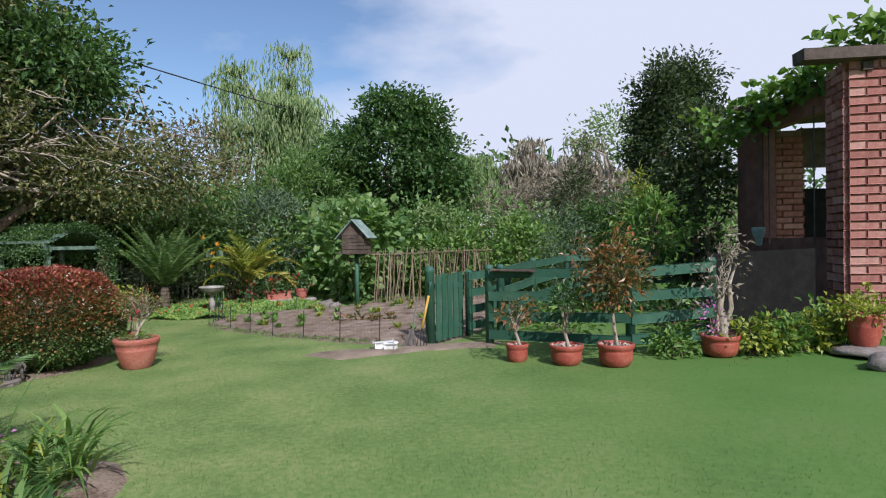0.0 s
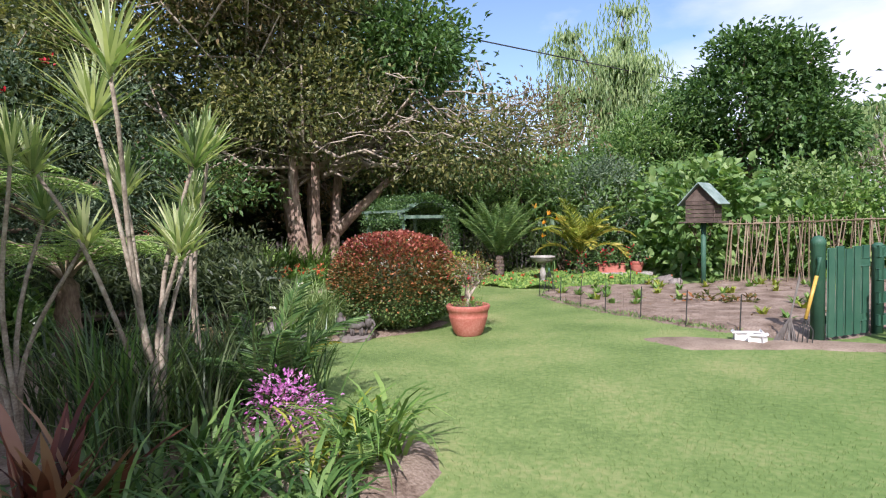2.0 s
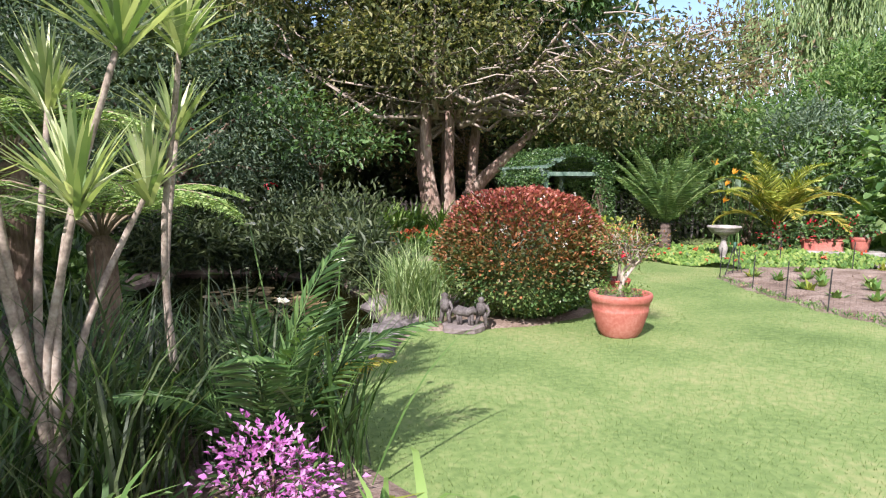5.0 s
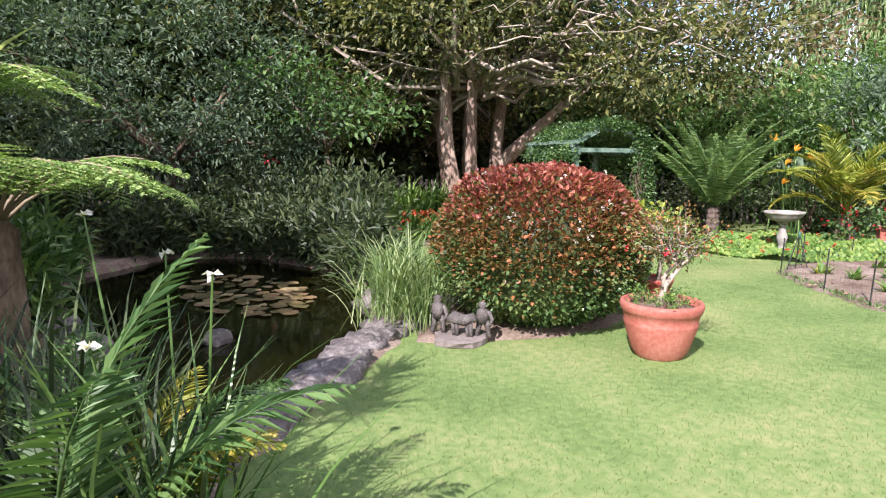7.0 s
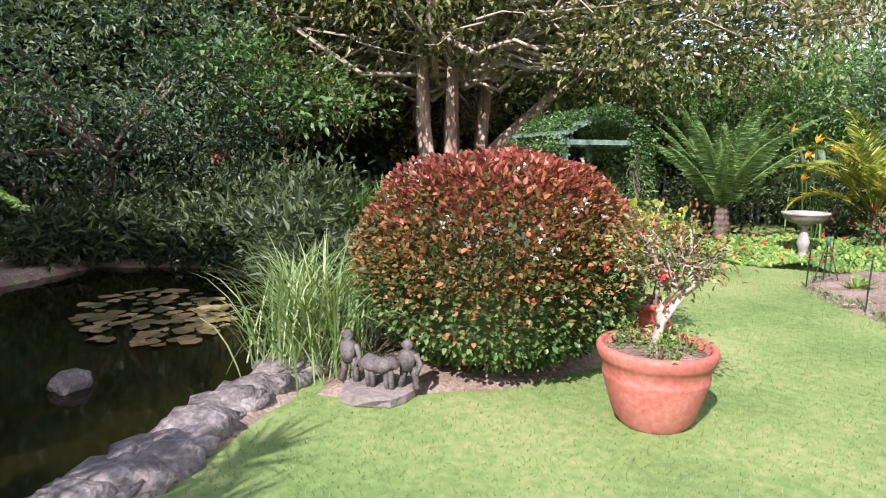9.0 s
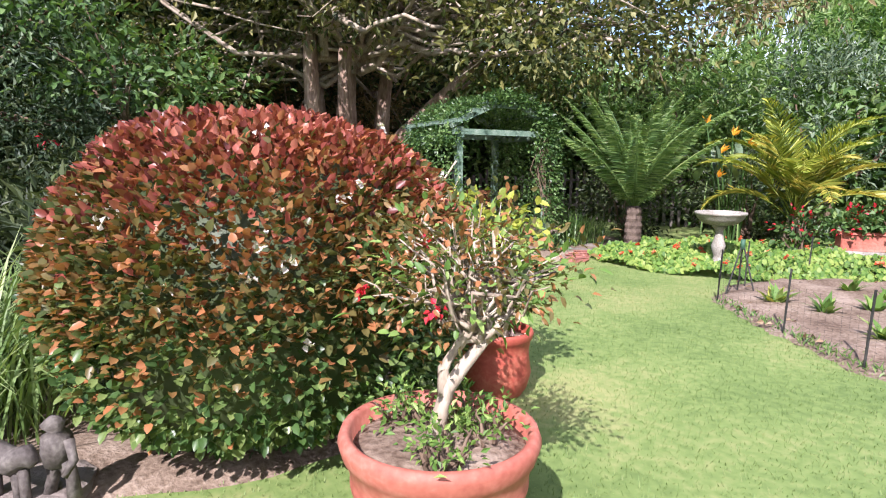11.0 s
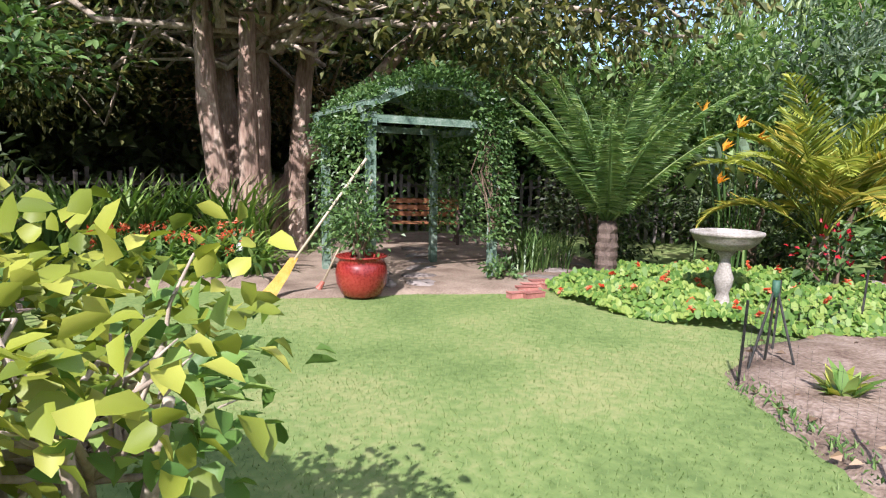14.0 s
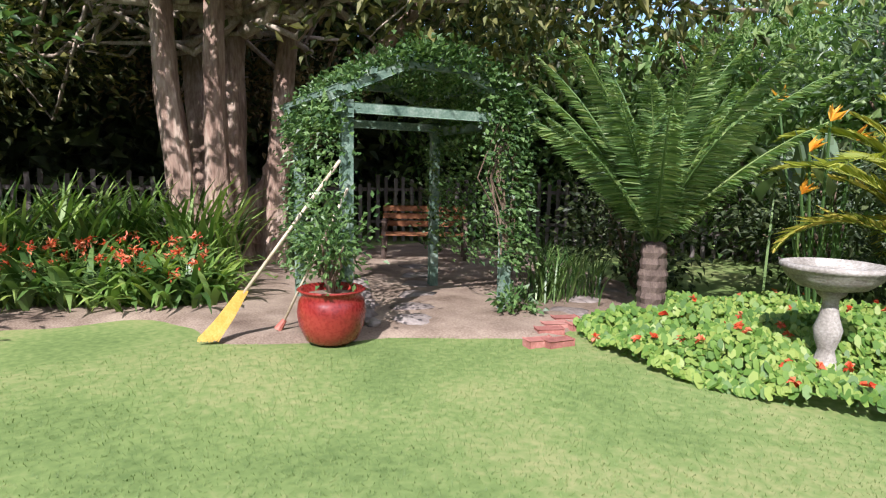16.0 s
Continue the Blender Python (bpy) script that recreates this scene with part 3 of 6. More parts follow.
def patch(name, poly, mat, lift, label, category, rough=0.02):
    """A bed laid a few millimetres over the ground, with a wavering edge."""
    step = 0.12
    xs, ys = [p[0] for p in poly], [p[1] for p in poly]
    ax, ay = np.arange(min(xs) - .2, max(xs) + .2, step), np.arange(min(ys) - .2, max(ys) + .2, step)
    A, B = np.meshgrid(ax, ay, indexing="ij")
    wob = np.array([[0.1 * noise.noise((a * 2.2, b * 2.2, 5.0)) for b in ay] for a in ax])
    d = np.where(inside(poly, A, B), 1, -1) * edge_dist(poly, A, B) + wob
    keep = d > -0.2
    rel = np.array([[rough * noise.noise((a * 4, b * 4, 1.0)) + 0.025 * noise.noise((a * 0.6, b * 0.6, 0)) for b in ay] for a in ax])
    low = np.array([[0.025 * noise.noise((a * 0.6, b * 0.6, 0)) for b in ay] for a in ax])
    H = gz(A, B) + np.where(d > 0, low + (rel - low + lift + rough * np.clip(d * 3, 0, 1)) * np.clip(d / 0.1, 0, 1) + 0.004, low + d * 0.35)
    if poly is NEARBED or poly is CLIVBED:
        pe = edge_dist(POND, A, B)
        H = np.where(inside(POND, A, B), np.minimum(H, WATER_Z - 0.03 - 0.4 * np.clip(pe, 0, 1)), np.minimum(H, WATER_Z + 0.03 + 0.9 * pe))
    ids = np.full(A.shape, -1)
    ids[keep] = np.arange(keep.sum())
    q = np.stack([ids[:-1, :-1], ids[1:, :-1], ids[1:, 1:], ids[:-1, 1:]], -1).reshape(-1, 4)
    q = q[(q >= 0).all(1)]
    ob = mesh(name, np.stack([A, B, H], -1)[keep], q, mat, smooth=True)
    return tagged(ob, label, category, kind="structure")


patch("vegetable_bed_soil", VEG, M_SOIL, 0.03, "bare brown soil of the vegetable bed", "soil", 0.035)
patch("path", SANDY, M_PATH, 0.028, "sandy earth path under the arbour", "path", 0.012)
patch("border_soil", NEARBED, M_SOIL, 0.03, "dark soil of the planted border by the pond", "soil", 0.03)
patch("hedge_soil", HEDGEBED, M_SOIL, 0.028, "dark soil under the clipped bush", "soil", 0.02)
patch("clivia_soil", CLIVBED, M_SOIL, 0.03, "dark shaded soil under the big tree", "soil", 0.02)
patch("worn_patch", [(-1.9, 8.55), (-1.2, 8.2), (-0.6, 8.5), (0.2, 8.75), (1.0, 8.75), (1.0, 9.3), (-0.2, 9.2), (-0.7, 8.95), (-1.5, 8.95)], M_PATH, 0.02, "worn bare earth before the gate", "earth", 0.008)
water = mesh("water", [(x, y, WATER_Z) for x, y in [(-3.9, 3.3), (-4.6, 5.2), (-5.6, 6.5), (-7.4, 7.9), (-10, 8.6), (-13.4, 7.6), (-13.6, 4.5), (-9, 3.4)]], [tuple(range(8))[::-1]], M_WATER)
tagged(water, "still dark olive pond water", "pond", kind="structure")

# short grass where the camera walks
def lawn_blades(n):
    x, y = RNG.uniform(-9.8, 6.5, n), RNG.uniform(1.2, 14.0, n)
    keep = np.ones(n, bool)
    for b in BEDS + [POND, NAST, SANDY]:
        keep &= ~inside(b, x, y)
    s = np.clip(((x + 0.5) * -0.55 + (y - 3) * 0.83) / 11.0, 0, 1)
    dens = np.exp(-np.maximum(0, np.hypot(x + 0.5 + 6.0 * s, y - 3 - 9.2 * s) - 1.6) * 0.45)
    keep &= RNG.uniform(size=n) < dens
    x, y = x[keep], y[keep]
    z = gz(x, y) + 0.025 * np.array([noise.noise((a * 0.6, b * 0.6, 0)) for a, b in zip(x, y)])
    m = len(x)
    az = RNG.uniform(0, 6.283, m)
    L, W = RNG.uniform(0.012, 0.029, m), RNG.uniform(0.004, 0.008, m)
    tilt = RNG.uniform(0.3, 1.15, m)
    s = np.stack([-np.sin(az), np.cos(az), 0 * az], 1) * W[:, None] * 0.5
    p = np.stack([x, y, z - 0.003], 1)
    tip = p + np.stack([np.cos(az) * np.sin(tilt), np.sin(az) * np.sin(tilt), np.cos(tilt)], 1) * L[:, None]
    v = np.stack([p + s, p - s, tip], 1).reshape(-1, 3)
    ob = mesh("grass", v, np.arange(3 * m).reshape(-1, 3), M_BLADE, kind="stuff")
    tagged(ob, "short mown blades of lawn grass", "grass")


lawn_blades(480000)


# ---- trees and woods ----
def far_wood(name, label, pts, h, depth, mat, n, leaf, clump=1.2, low=0.0):
    """A belt of woodland along a line of places."""
    P, D = [], []
    per = n // (len(pts) - 1)
    for (x0, y0), (x1, y1) in zip(pts, pts[1:]):
        c = max(4, per // 45)
        s = RNG.uniform(size=c)
        cx = x0 + (x1 - x0) * s + RNG.normal(size=c) * depth * 0.4
        cy = y0 + (y1 - y0) * s + RNG.normal(size=c) * depth * 0.4
        top = np.array([h * (0.8 + 0.55 * noise.noise((a * 0.16, b * 0.16, 3.0))) for a, b in zip(cx, cy)])
        cz = gz(cx, cy) + low + (top - low) * RNG.uniform(0, 1, c) ** 0.8
        w = RNG.integers(0, c, per)
        off = RNG.normal(size=(per, 3)) * clump * 0.45
        P.append(np.stack([cx, cy, cz], 1)[w] + off)
        D.append(off + np.array([0, 0, 0.3]) + RNG.normal(size=(per, 3)) * 0.5)
    P, D = np.concatenate(P), np.concatenate(D)
    k = P[:, 2] > gz(P[:, 0]) + 0.05
    ob = leaves(name, P[k], D[k], leaf[0] * RNG.uniform(0.7, 1.3, k.sum()), leaf[1], mat)
    return tagged(ob, label, "woodland", kind="stuff")


far_wood("woods", "dense dark woodland behind the pond and trees", [(-17, -4), (-20, 4), (-21, 10), (-20, 17), (-16, 23)], 8.5, 3.5, L_DARK, 40000, (0.34, 0.2), 1.4)
far_wood("woods", "dark mixed shrubs beyond the arbour", [(-17, 18), (-12.5, 21), (-9.5, 22.5)], 4.4, 1.6, L_SOFT, 14000, (0.22, 0.13), 0.9)
far_wood("woods", "dark evergreen shrubs behind the vegetable garden", [(-9, 20), (-5, 20.5), (-1, 19.5), (3, 20), (8, 20.5)], 3.4, 1.6, L_SOFT, 20000, (0.2, 0.12), 0.8)
far_wood("woods", "distant line of tall green trees", [(-45, 30), (-25, 44), (-5, 50), (20, 48), (45, 38)], 7.5, 5, L_MID, 16000, (0.7, 0.4), 2.4)
far_wood("woods", "trees and bushes round the garden's other side", [(-17, -4), (-14, -14), (0, -22), (20, -18), (30, 0), (32, 25), (45, 38)], 5.0, 3, L_MID, 9000, (0.7, 0.4), 2.0)
far_wood("woods", "brown leafless brush among the far willows", [(0, 30), (6, 31), (12, 30)], 5.2, 2, L_TWIG, 6000, (0.5, 0.06), 1.0, 1.0)

far_wood("woods", "deep dark foliage closing the view behind the trees", [(-21, -6), (-24, 4), (-25, 12), (-23, 19)], 9.0, 1.5, L_DARK, 19000, (0.9, 0.6), 1.8)
far_wood("woods", "deep dark hedge behind the old picket fence", [(-18, 2), (-18, 10), (-17.5, 16), (-14.5, 20.5), (-10, 22)], 3.4, 0.6, L_DARK, 16000, (0.4, 0.28), 0.8)
# the great spreading tree over the arbour
fx, fy = -13.2, 12.9
fig = thing("tree", "huge spreading tree with several thick trunks and olive to russet leaves", "tree", (fx, fy, float(gz(fx))))


def fluted(pts, radii, sides=20, flutes=5, depth=0.16):
    """A trunk whose bark runs in rounded buttresses that turn slowly as they rise."""
    vs, fs = tube(pts, radii, sides)
    out = []
    for i, p in enumerate(pts):
        for j in range(sides):
            q = Vector(vs[i * sides + j])
            a = 2 * math.pi * j / sides
            k = 1 + depth * math.cos(flutes * a + 0.5 * i) * (1.2 - 0.6 * i / len(pts)) + 0.16 * noise.noise((3 * math.cos(a), 3 * math.sin(a), 0.9 * i + pts[0][0]))
            out.append(Vector(p) + (q - Vector(p)) * k)
    return out, fs


for dx, dy, lean, rad in ((0.3, -0.42, (-0.16, -0.22), 0.17), (0.5, -0.15, (-0.1, 0.02), 0.15), (-0.1, 0.2, (-0.25, 0.2), 0.19), (0.05, 0.62, (0.15, 0.35), 0.16), (-0.7, 0.1, (-0.6, 0.1), 0.2)):
    pts = [(dx + lean[0] * t_ * 1.6 + 0.05 * math.sin(5 * t_ + dx * 9), dy + lean[1] * t_ * 1.6 + 0.05 * math.cos(6 * t_), -0.15 + 4.9 * t_) for t_ in np.linspace(0, 1, 15)]
    v, f = fluted(pts, [rad * (1.0 + 0.75 * math.exp(-9 * t_) - 0.35 * t_) for t_ in np.linspace(0, 1, 15)])
    mesh("trunk", v, f, M_FIGBARK, fig, smooth=True)
# low limb sweeping behind the arbour
v, f = fluted([(-0.1, 0.45, 0.3), (-0.2, 0.6, 0.85), (0.02, 0.8, 1.3), (0.5, 1.02, 1.85), (1.0, 1.25, 2.3), (1.7, 1.5, 2.9), (2.5, 1.8, 3.6)], [0.27, 0.22, 0.19, 0.17, 0.14, 0.1, 0.05], 16, 3, 0.08)
mesh("limb", v, f, M_FIGBARK, fig, smooth=True)
# long bare boughs reaching out over the lawn
for bough in (((0.2, 0.3, 3.2), (1.4, 0.5, 3.5), (2.6, 1.3, 3.35), (3.8, 2.6, 3.5), (5.2, 4.2, 3.2)), ((0.1, 0, 3.6), (1.2, -0.8, 3.9), (2.2, -0.9, 3.5), (3.3, -0.4, 3.4)), ((0.3, 0.5, 3.8), (1.6, 1.6, 4.4), (3.4, 3.2, 4.5), (5.4, 5.0, 4.6)), ((0.3, -0.4, 3.4), (0.4, -0.5, 5.2), (0.6, -0.7, 7.0), (0.4, -1.4, 8.6))):
    pts = []
    for (p0, p1) in zip(bough, bough[1:]):
        for t_ in (0, 0.33, 0.66):
            pts.append(np.array(p0) * (1 - t_) + np.array(p1) * t_ + RNG.normal(size=3) * 0.07)
    pts.append(np.array(bough[-1]))
    v, f = tube(pts, [0.085 * (1 - 0.8 * i / len(pts)) for i in range(len(pts))], 8)
    mesh("bough", v, f, M_PALE_BARK, fig, smooth=True)
for c, r, n, mt, lf in (((-0.3, 0.3, 7.8), (3.6, 4.0, 2.4), 15000, L_FIG, (0.19, 0.1)), ((-4, -3.0, 7.0), (4.0, 4.5, 3.0), 13000, L_FIG, (0.19, 0.1)), ((1.0, -1.2, 4.9), (3.2, 2.8, 1.3), 8000, L_FIG, (0.15, 0.08)),
                    ((3.3, 2.6, 3.9), (2.9, 2.8, 1.25), 6000, L_FIG, (0.16, 0.08)), ((5.4, 4.4, 4.5), (1.6, 1.7, 1.3), 1500, L_FIGBROWN, (0.14, 0.065)), ((0.3, -2.8, 8.6), (3.0, 3.2, 2.2), 9000, L_FIGBROWN, (0.16, 0.08)),
                    ((-3.2, 4, 7.3), (3.0, 3.2, 2.6), 7000, L_DARK, (0.2, 0.12)), ((-2.6, -2.6, 3.2), (2.4, 2.0, 1.2), 4000, L_FIG, (0.14, 0.075)), ((-2.5, 1.5, 3.0), (1.6, 2.2, 1.0), 2500, L_FIGBROWN, (0.13, 0.07)), ((2.9, 1.6, 6.6), (1.7, 1.8, 1.2), 4500, L_MID, (0.2, 0.11))):
    pos, out, cc = clumped(n, c, r, 0.7, 45, 0.3)
    leaves("foliage", pos, out + RNG.normal(size=pos.shape) * 0.6, lf[0] * RNG.uniform(0.7, 1.3, n), lf[1], mt, fig)
    limbs((0.2, 0.3, 3.4), cc[RNG.permutation(len(cc))[:14]], 0.06, M_PALE_BARK if mt is not L_DARK else M_BARK, fig, wild=0.9)
# twigs hanging into the light
tw = []
for i in range(60):
    a = np.array([RNG.uniform(0.5, 6), RNG.uniform(-2.5, 5.5), RNG.uniform(3.4, 5.5)])
    d = unit(np.array([[RNG.normal() + 0.5, RNG.normal() - 0.3, RNG.uniform(-0.5, 0.5)]]))[0] * RNG.uniform(0.6, 1.4)
    tw.append(tube([a, a + d * 0.4 + RNG.normal(size=3) * 0.08, a + d * 0.75 + RNG.normal(size=3) * 0.12, a + d], [0.018, 0.014, 0.009, 0.004], 4))
v, f = join(tw)
mesh("twig", v, f, M_PALE_BARK, fig, smooth=True, kind="stuff")

# bottlebrush behind the pond
t = tree("big grey-green bottlebrush bush with a few red flowers", -14.3, 6.3, 1.6, 0.14, [(0, 0, 3.4, 2.6, 3.0, 2.4, 3), (0.3, -2.6, 2.9, 2.0, 2.2, 2.2, 2), (1.0, 1.6, 2.2, 1.4, 1.4, 1.3, 1)], L_BOTTLE, leaf=(0.13, 0.05), n=20000, clump=0.42, per=40)
p2, o2, _ = clumped(60, (0.3, 0, 3.2), (2.7, 3.0, 2.3), 0.1, 6, 0.9)
leaves("flower", p2, o2, 0.09, 0.05, F_RED, t)
tree("small tree with bright sunlit green leaves", -12.6, 9.1, 1.8, 0.07, [(0.4, 0.1, 2.5, 1.2, 1.3, 0.22, 3), (-0.6, 0.3, 3.0, 1.3, 1.4, 0.25, 3), (0.2, -0.9, 3.3, 1.0, 1.0, 0.22, 2)], L_MID, leaf=(0.15, 0.07), n=1500, clump=0.42, per=14, rich=True)
far_wood("undergrowth", "dark shaded undergrowth along the far pond bank", [(-13.8, 2.5), (-13.9, 7.0), (-12.2, 8.4), (-10.4, 8.7)], 1.3, 0.7, L_DARK, 9000, (0.16, 0.06), 0.5)
far_wood("undergrowth", "dense dark shrubs left of the pond", [(-13, 0.5), (-9, 1.0), (-6.5, 1.3)], 2.6, 1.0, L_DARK, 9000, (0.18, 0.1), 0.7)
# two trees outside the view, added to throw shade on pond and border
tree("unseen leafy tree added to shade the pond and the border", -7.9, -1.7, 2.6, 0.14, [(0, 0.3, 5.0, 2.4, 2.1, 1.7, 3), (-2.6, 0.8, 5.0, 2.2, 2.0, 1.6, 3), (0.3, 2.0, 5.2, 1.7, 1.5, 1.1, 2)], L_MID, leaf=(0.3, 0.2), n=12000, clump=0.7, per=30)
tree("small unseen leafy tree added to shade the border", -1.6, -1.2, 2.4, 0.07, [(-0.8, 0.0, 3.9, 1.3, 1.0, 0.8, 3), (-1.9, 0.2, 4.3, 1.6, 1.1, 0.8, 3), (0.6, -0.3, 3.6, 1.2, 0.8, 0.5, 3)], L_MID, leaf=(0.26, 0.17), n=9000, clump=0.45, per=20)
far_wood("pond_bank_plants", "low green leaves overhanging the shaded pond bank", [(-12.5, 5.2), (-12.8, 6.4), (-11.9, 7.35), (-9.9, 8.0), (-7.7, 7.55)], 0.75, 0.3, L_DARK, 11000, (0.2, 0.06), 0.35)
far_wood("pond_bank_plants", "leafy plants along the near pond bank", [(-11.5, 4.3), (-9.2, 3.7), (-7.6, 3.8)], 0.8, 0.3, L_STRAP, 4000, (0.24, 0.06), 0.35)
# garden trees beyond the vegetable bed
tree("large round-crowned dark green tree", -3.4, 23.5, 2.6, 0.22, [(-0.2, 0, 5.0, 2.4, 2.2, 2.1, 5), (-1.9, -0.6, 3.6, 1.4, 1.5, 1.4, 2), (1.8, -0.4, 4.1, 1.3, 1.3, 1.4, 2), (0.0, 0, 7.0, 1.2, 1.2, 0.7, 1), (1.3, 0, 6.2, 1.0, 1.0, 0.7, 1)], L_MID, leaf=(0.21, 0.12), n=20000, clump=0.6, per=60)
tree("dense fine-leaved dark evergreen tree", 6.5, 21.3, 2.4, 0.2, [(0.3, 0, 4.8, 1.7, 1.7, 2.3, 4), (-0.3, 0, 5.9, 1.0, 1.0, 1.1, 1), (0.7, 0.2, 6.7, 0.9, 0.9, 0.8, 1)], L_DARK, leaf=(0.16, 0.08), n=17000, clump=0.5, per=60)
shrub("large-leaved light green bush beside the bird house", -3.35, 17.3, 1.5, 1.0, 3.0, L_SOFT, n=1500, leaf=(0.26, 0.19), clump=0.5, per=12, rich=True)
shrub("tall feathery grey-green garden shrub", -6.9, 19.6, 1.7, 1.3, 3.8, L_GREY, n=5000, leaf=(0.15, 0.05))
shrub("soft green feathery garden shrub", -9.6, 20.5, 1.8, 1.4, 4.4, L_SOFT, n=7500, leaf=(0.18, 0.04))
shrub("tall bright green feathery bush", -6.4, 21.5, 2.0, 1.6, 5.6, L_SOFT, n=11000, leaf=(0.2, 0.06))
shrub("pale yellow-green flowering bush", -1.0, 18.6, 0.8, 0.8, 2.9, L_WILLOW, n=2500, leaf=(0.1, 0.07))
shrub("vivid green glossy bush", -0.6, 18.0, 1.6, 0.9, 1.9, L_BRIGHT, n=3000, leaf=(0.15, 0.1))
shrub("glossy green citrus bush", 1.6, 17.2, 1.0, 0.9, 2.0, L_BRIGHT, n=2600, leaf=(0.14, 0.09))
shrub("tall dark cypress-like bush", 3.3, 21.0, 0.8, 0.8, 4.0, L_DARK, n=3200, leaf=(0.16, 0.06))
shrub("slender yellow-green bamboo-like garden shrub", 5.3, 18.8, 0.55, 0.6, 3.6, L_YELLOW, n=1300, leaf=(0.2, 0.05))
shrub("mixed olive bush behind the paddock", 4.2, 17.0, 1.6, 0.9, 2.7, L_MID, n=4000, leaf=(0.14, 0.07))
shrub("light green young tree in the paddock", 3.9, 12.2, 0.7, 0.5, 2.3, L_BRIGHT, n=700, leaf=(0.16, 0.07), base=1.0)
shrub("dark climber at the building's corner", 5.3, 13.8, 0.7, 0.9, 4.4, L_DARK, n=3400, leaf=(0.15, 0.09))
shrub("grey wispy shrub in the paddock", 2.6, 15.4, 0.6, 0.6, 2.4, L_GREY, n=1500, leaf=(0.12, 0.03))
for i in range(16):
    shrub("leafy vegetable plant in the paddock", float(RNG.uniform(1.5, 5.2)), float(RNG.uniform(9.6, 13)), 0.3, 0.3, float(RNG.uniform(0.25, 0.5)), L_BRIGHT if i % 2 else L_MID, n=110, leaf=(0.14, 0.08), per=12, name="vegetable", category="vegetable")


def willow(label, x, y, h, r, n_str, mat, dist):
    z0 = float(gz(x, y))
    t = thing("willow", label, "tree", (x, y, z0))
    v, f = tube([(0, 0, -0.1), (0.1, 0, h * 0.2), (-0.1, 0.1, h * 0.45), (0, 0, h * 0.7)], [0.4, 0.3, 0.22, 0.08], 8)
    mesh("trunk", v, f, M_BARK, t, smooth=True)
    P, D, tops = [], [], []
    heads = [(RNG.uniform(0, 6.283), r * RNG.uniform(0.0, 0.85), h * RNG.uniform(0.62, 1.0)) for i in range(16)]
    for i in range(n_str):
        ha, hr_, hz_ = heads[i % 16]
        hz_ = hz_ * (1 - 0.3 * (hr_ / r) ** 2)
        a, reach = RNG.uniform(0, 6.283), r * RNG.uniform(0.08, 0.42)
        c0 = np.array([hr_ * math.cos(ha), hr_ * math.sin(ha), hz_])
        tops.append(tuple(c0))
        ln = RNG.uniform(0.2, 0.5) * hz_
        k = 22
        q = np.linspace(0, 1, k)
        rad = reach * np.minimum(1, q * 3.2) ** 0.7
        p = np.stack([c0[0] + rad * math.cos(a), c0[1] + rad * math.sin(a), c0[2] + 0.5 * np.sin(np.minimum(q * 5, math.pi)) * reach - ln * np.maximum(0, q - 0.2)], 1)
        P.append(p + RNG.normal(size=(k, 3)) * 0.05)
        D.append(np.stack([RNG.normal(size=k) * 0.25, RNG.normal(size=k) * 0.25, -np.ones(k)], 1))
    leaves("foliage", np.concatenate(P), np.concatenate(D), dist * RNG.uniform(0.7, 1.3, n_str * 22), dist * 0.2, mat, t)
    limbs((0, 0, h * 0.5), tops[:16], 0.1, M_BARK, t)
    return t


willow("tall weeping willow in fresh pale green", -9.6, 28.0, 12.0, 3.4, 560, L_WILLOW, 0.34)
for wx, wy, wh, wr in ((-1.0, 38, 8.0, 2.4), (2.5, 40, 8.6, 2.6), (5.5, 38, 7.6, 2.4)):
    willow("distant willow with thin yellowish strands", wx, wy, wh, wr, 170, L_WILLOW if wx < 2 else L_TWIG, 0.5)
tree("pale bare-limbed tree with thin light foliage", 7.2, 33.0, 3.6, 0.26, [(0, 0, 6.9, 2.2, 2, 1.2, 1)], L_WILLOW, bark=M_PALE_BARK, leaf=(0.25, 0.14), n=1500, clump=0.9, per=16, nlimb=16)

# overhead cable
cab = bpy.data.curves.new("cable", "CURVE")
cab.dimensions, cab.bevel_depth = "3D", 0.022
sp = cab.splines.new("POLY")
cpts = [(-13.5, 5.5, 7.4), (-10.35, 14.75, 7.0), (-8.1, 25.0, 7.3), (-0.7, 45.0, 7.2), (9.0, 60, 6.2)]
sp.points.add(len(cpts) - 1)
for p, c in zip(sp.points, cpts):
    p.co = (*c, 1)
cable = new("cable", cab)
cab.materials.append(M_WIRE)
tagged(cable, "thin black overhead cable across the sky", "cable")

# ---- brick building and paddock ----
pillar = thing("wall_brick_pillar", "pink-red rough brick pillar of the pergola", "pillar", (6.02, 9.2, float(gz(6.0))), rz=radians(-6), kind="structure")
core = board("core", (0.31, 0.31, -0.1), (0.31, 0.31, 3.92), 0.58, 0.58, M_MORTAR, None, up=(0, 1, 0))
core.parent = pillar
brick_shapes = []
for w in (0.38, 0.21):
    for k in range(3):
        me = board_mesh("brick", (0, 0, 0), (w, 0, 0), 0.108, 0.06, bevel=0.014, wander=0.07)
        me.materials.append(M_BRICK)
        brick_shapes.append((w, me))
bz = 0.0
course = 0
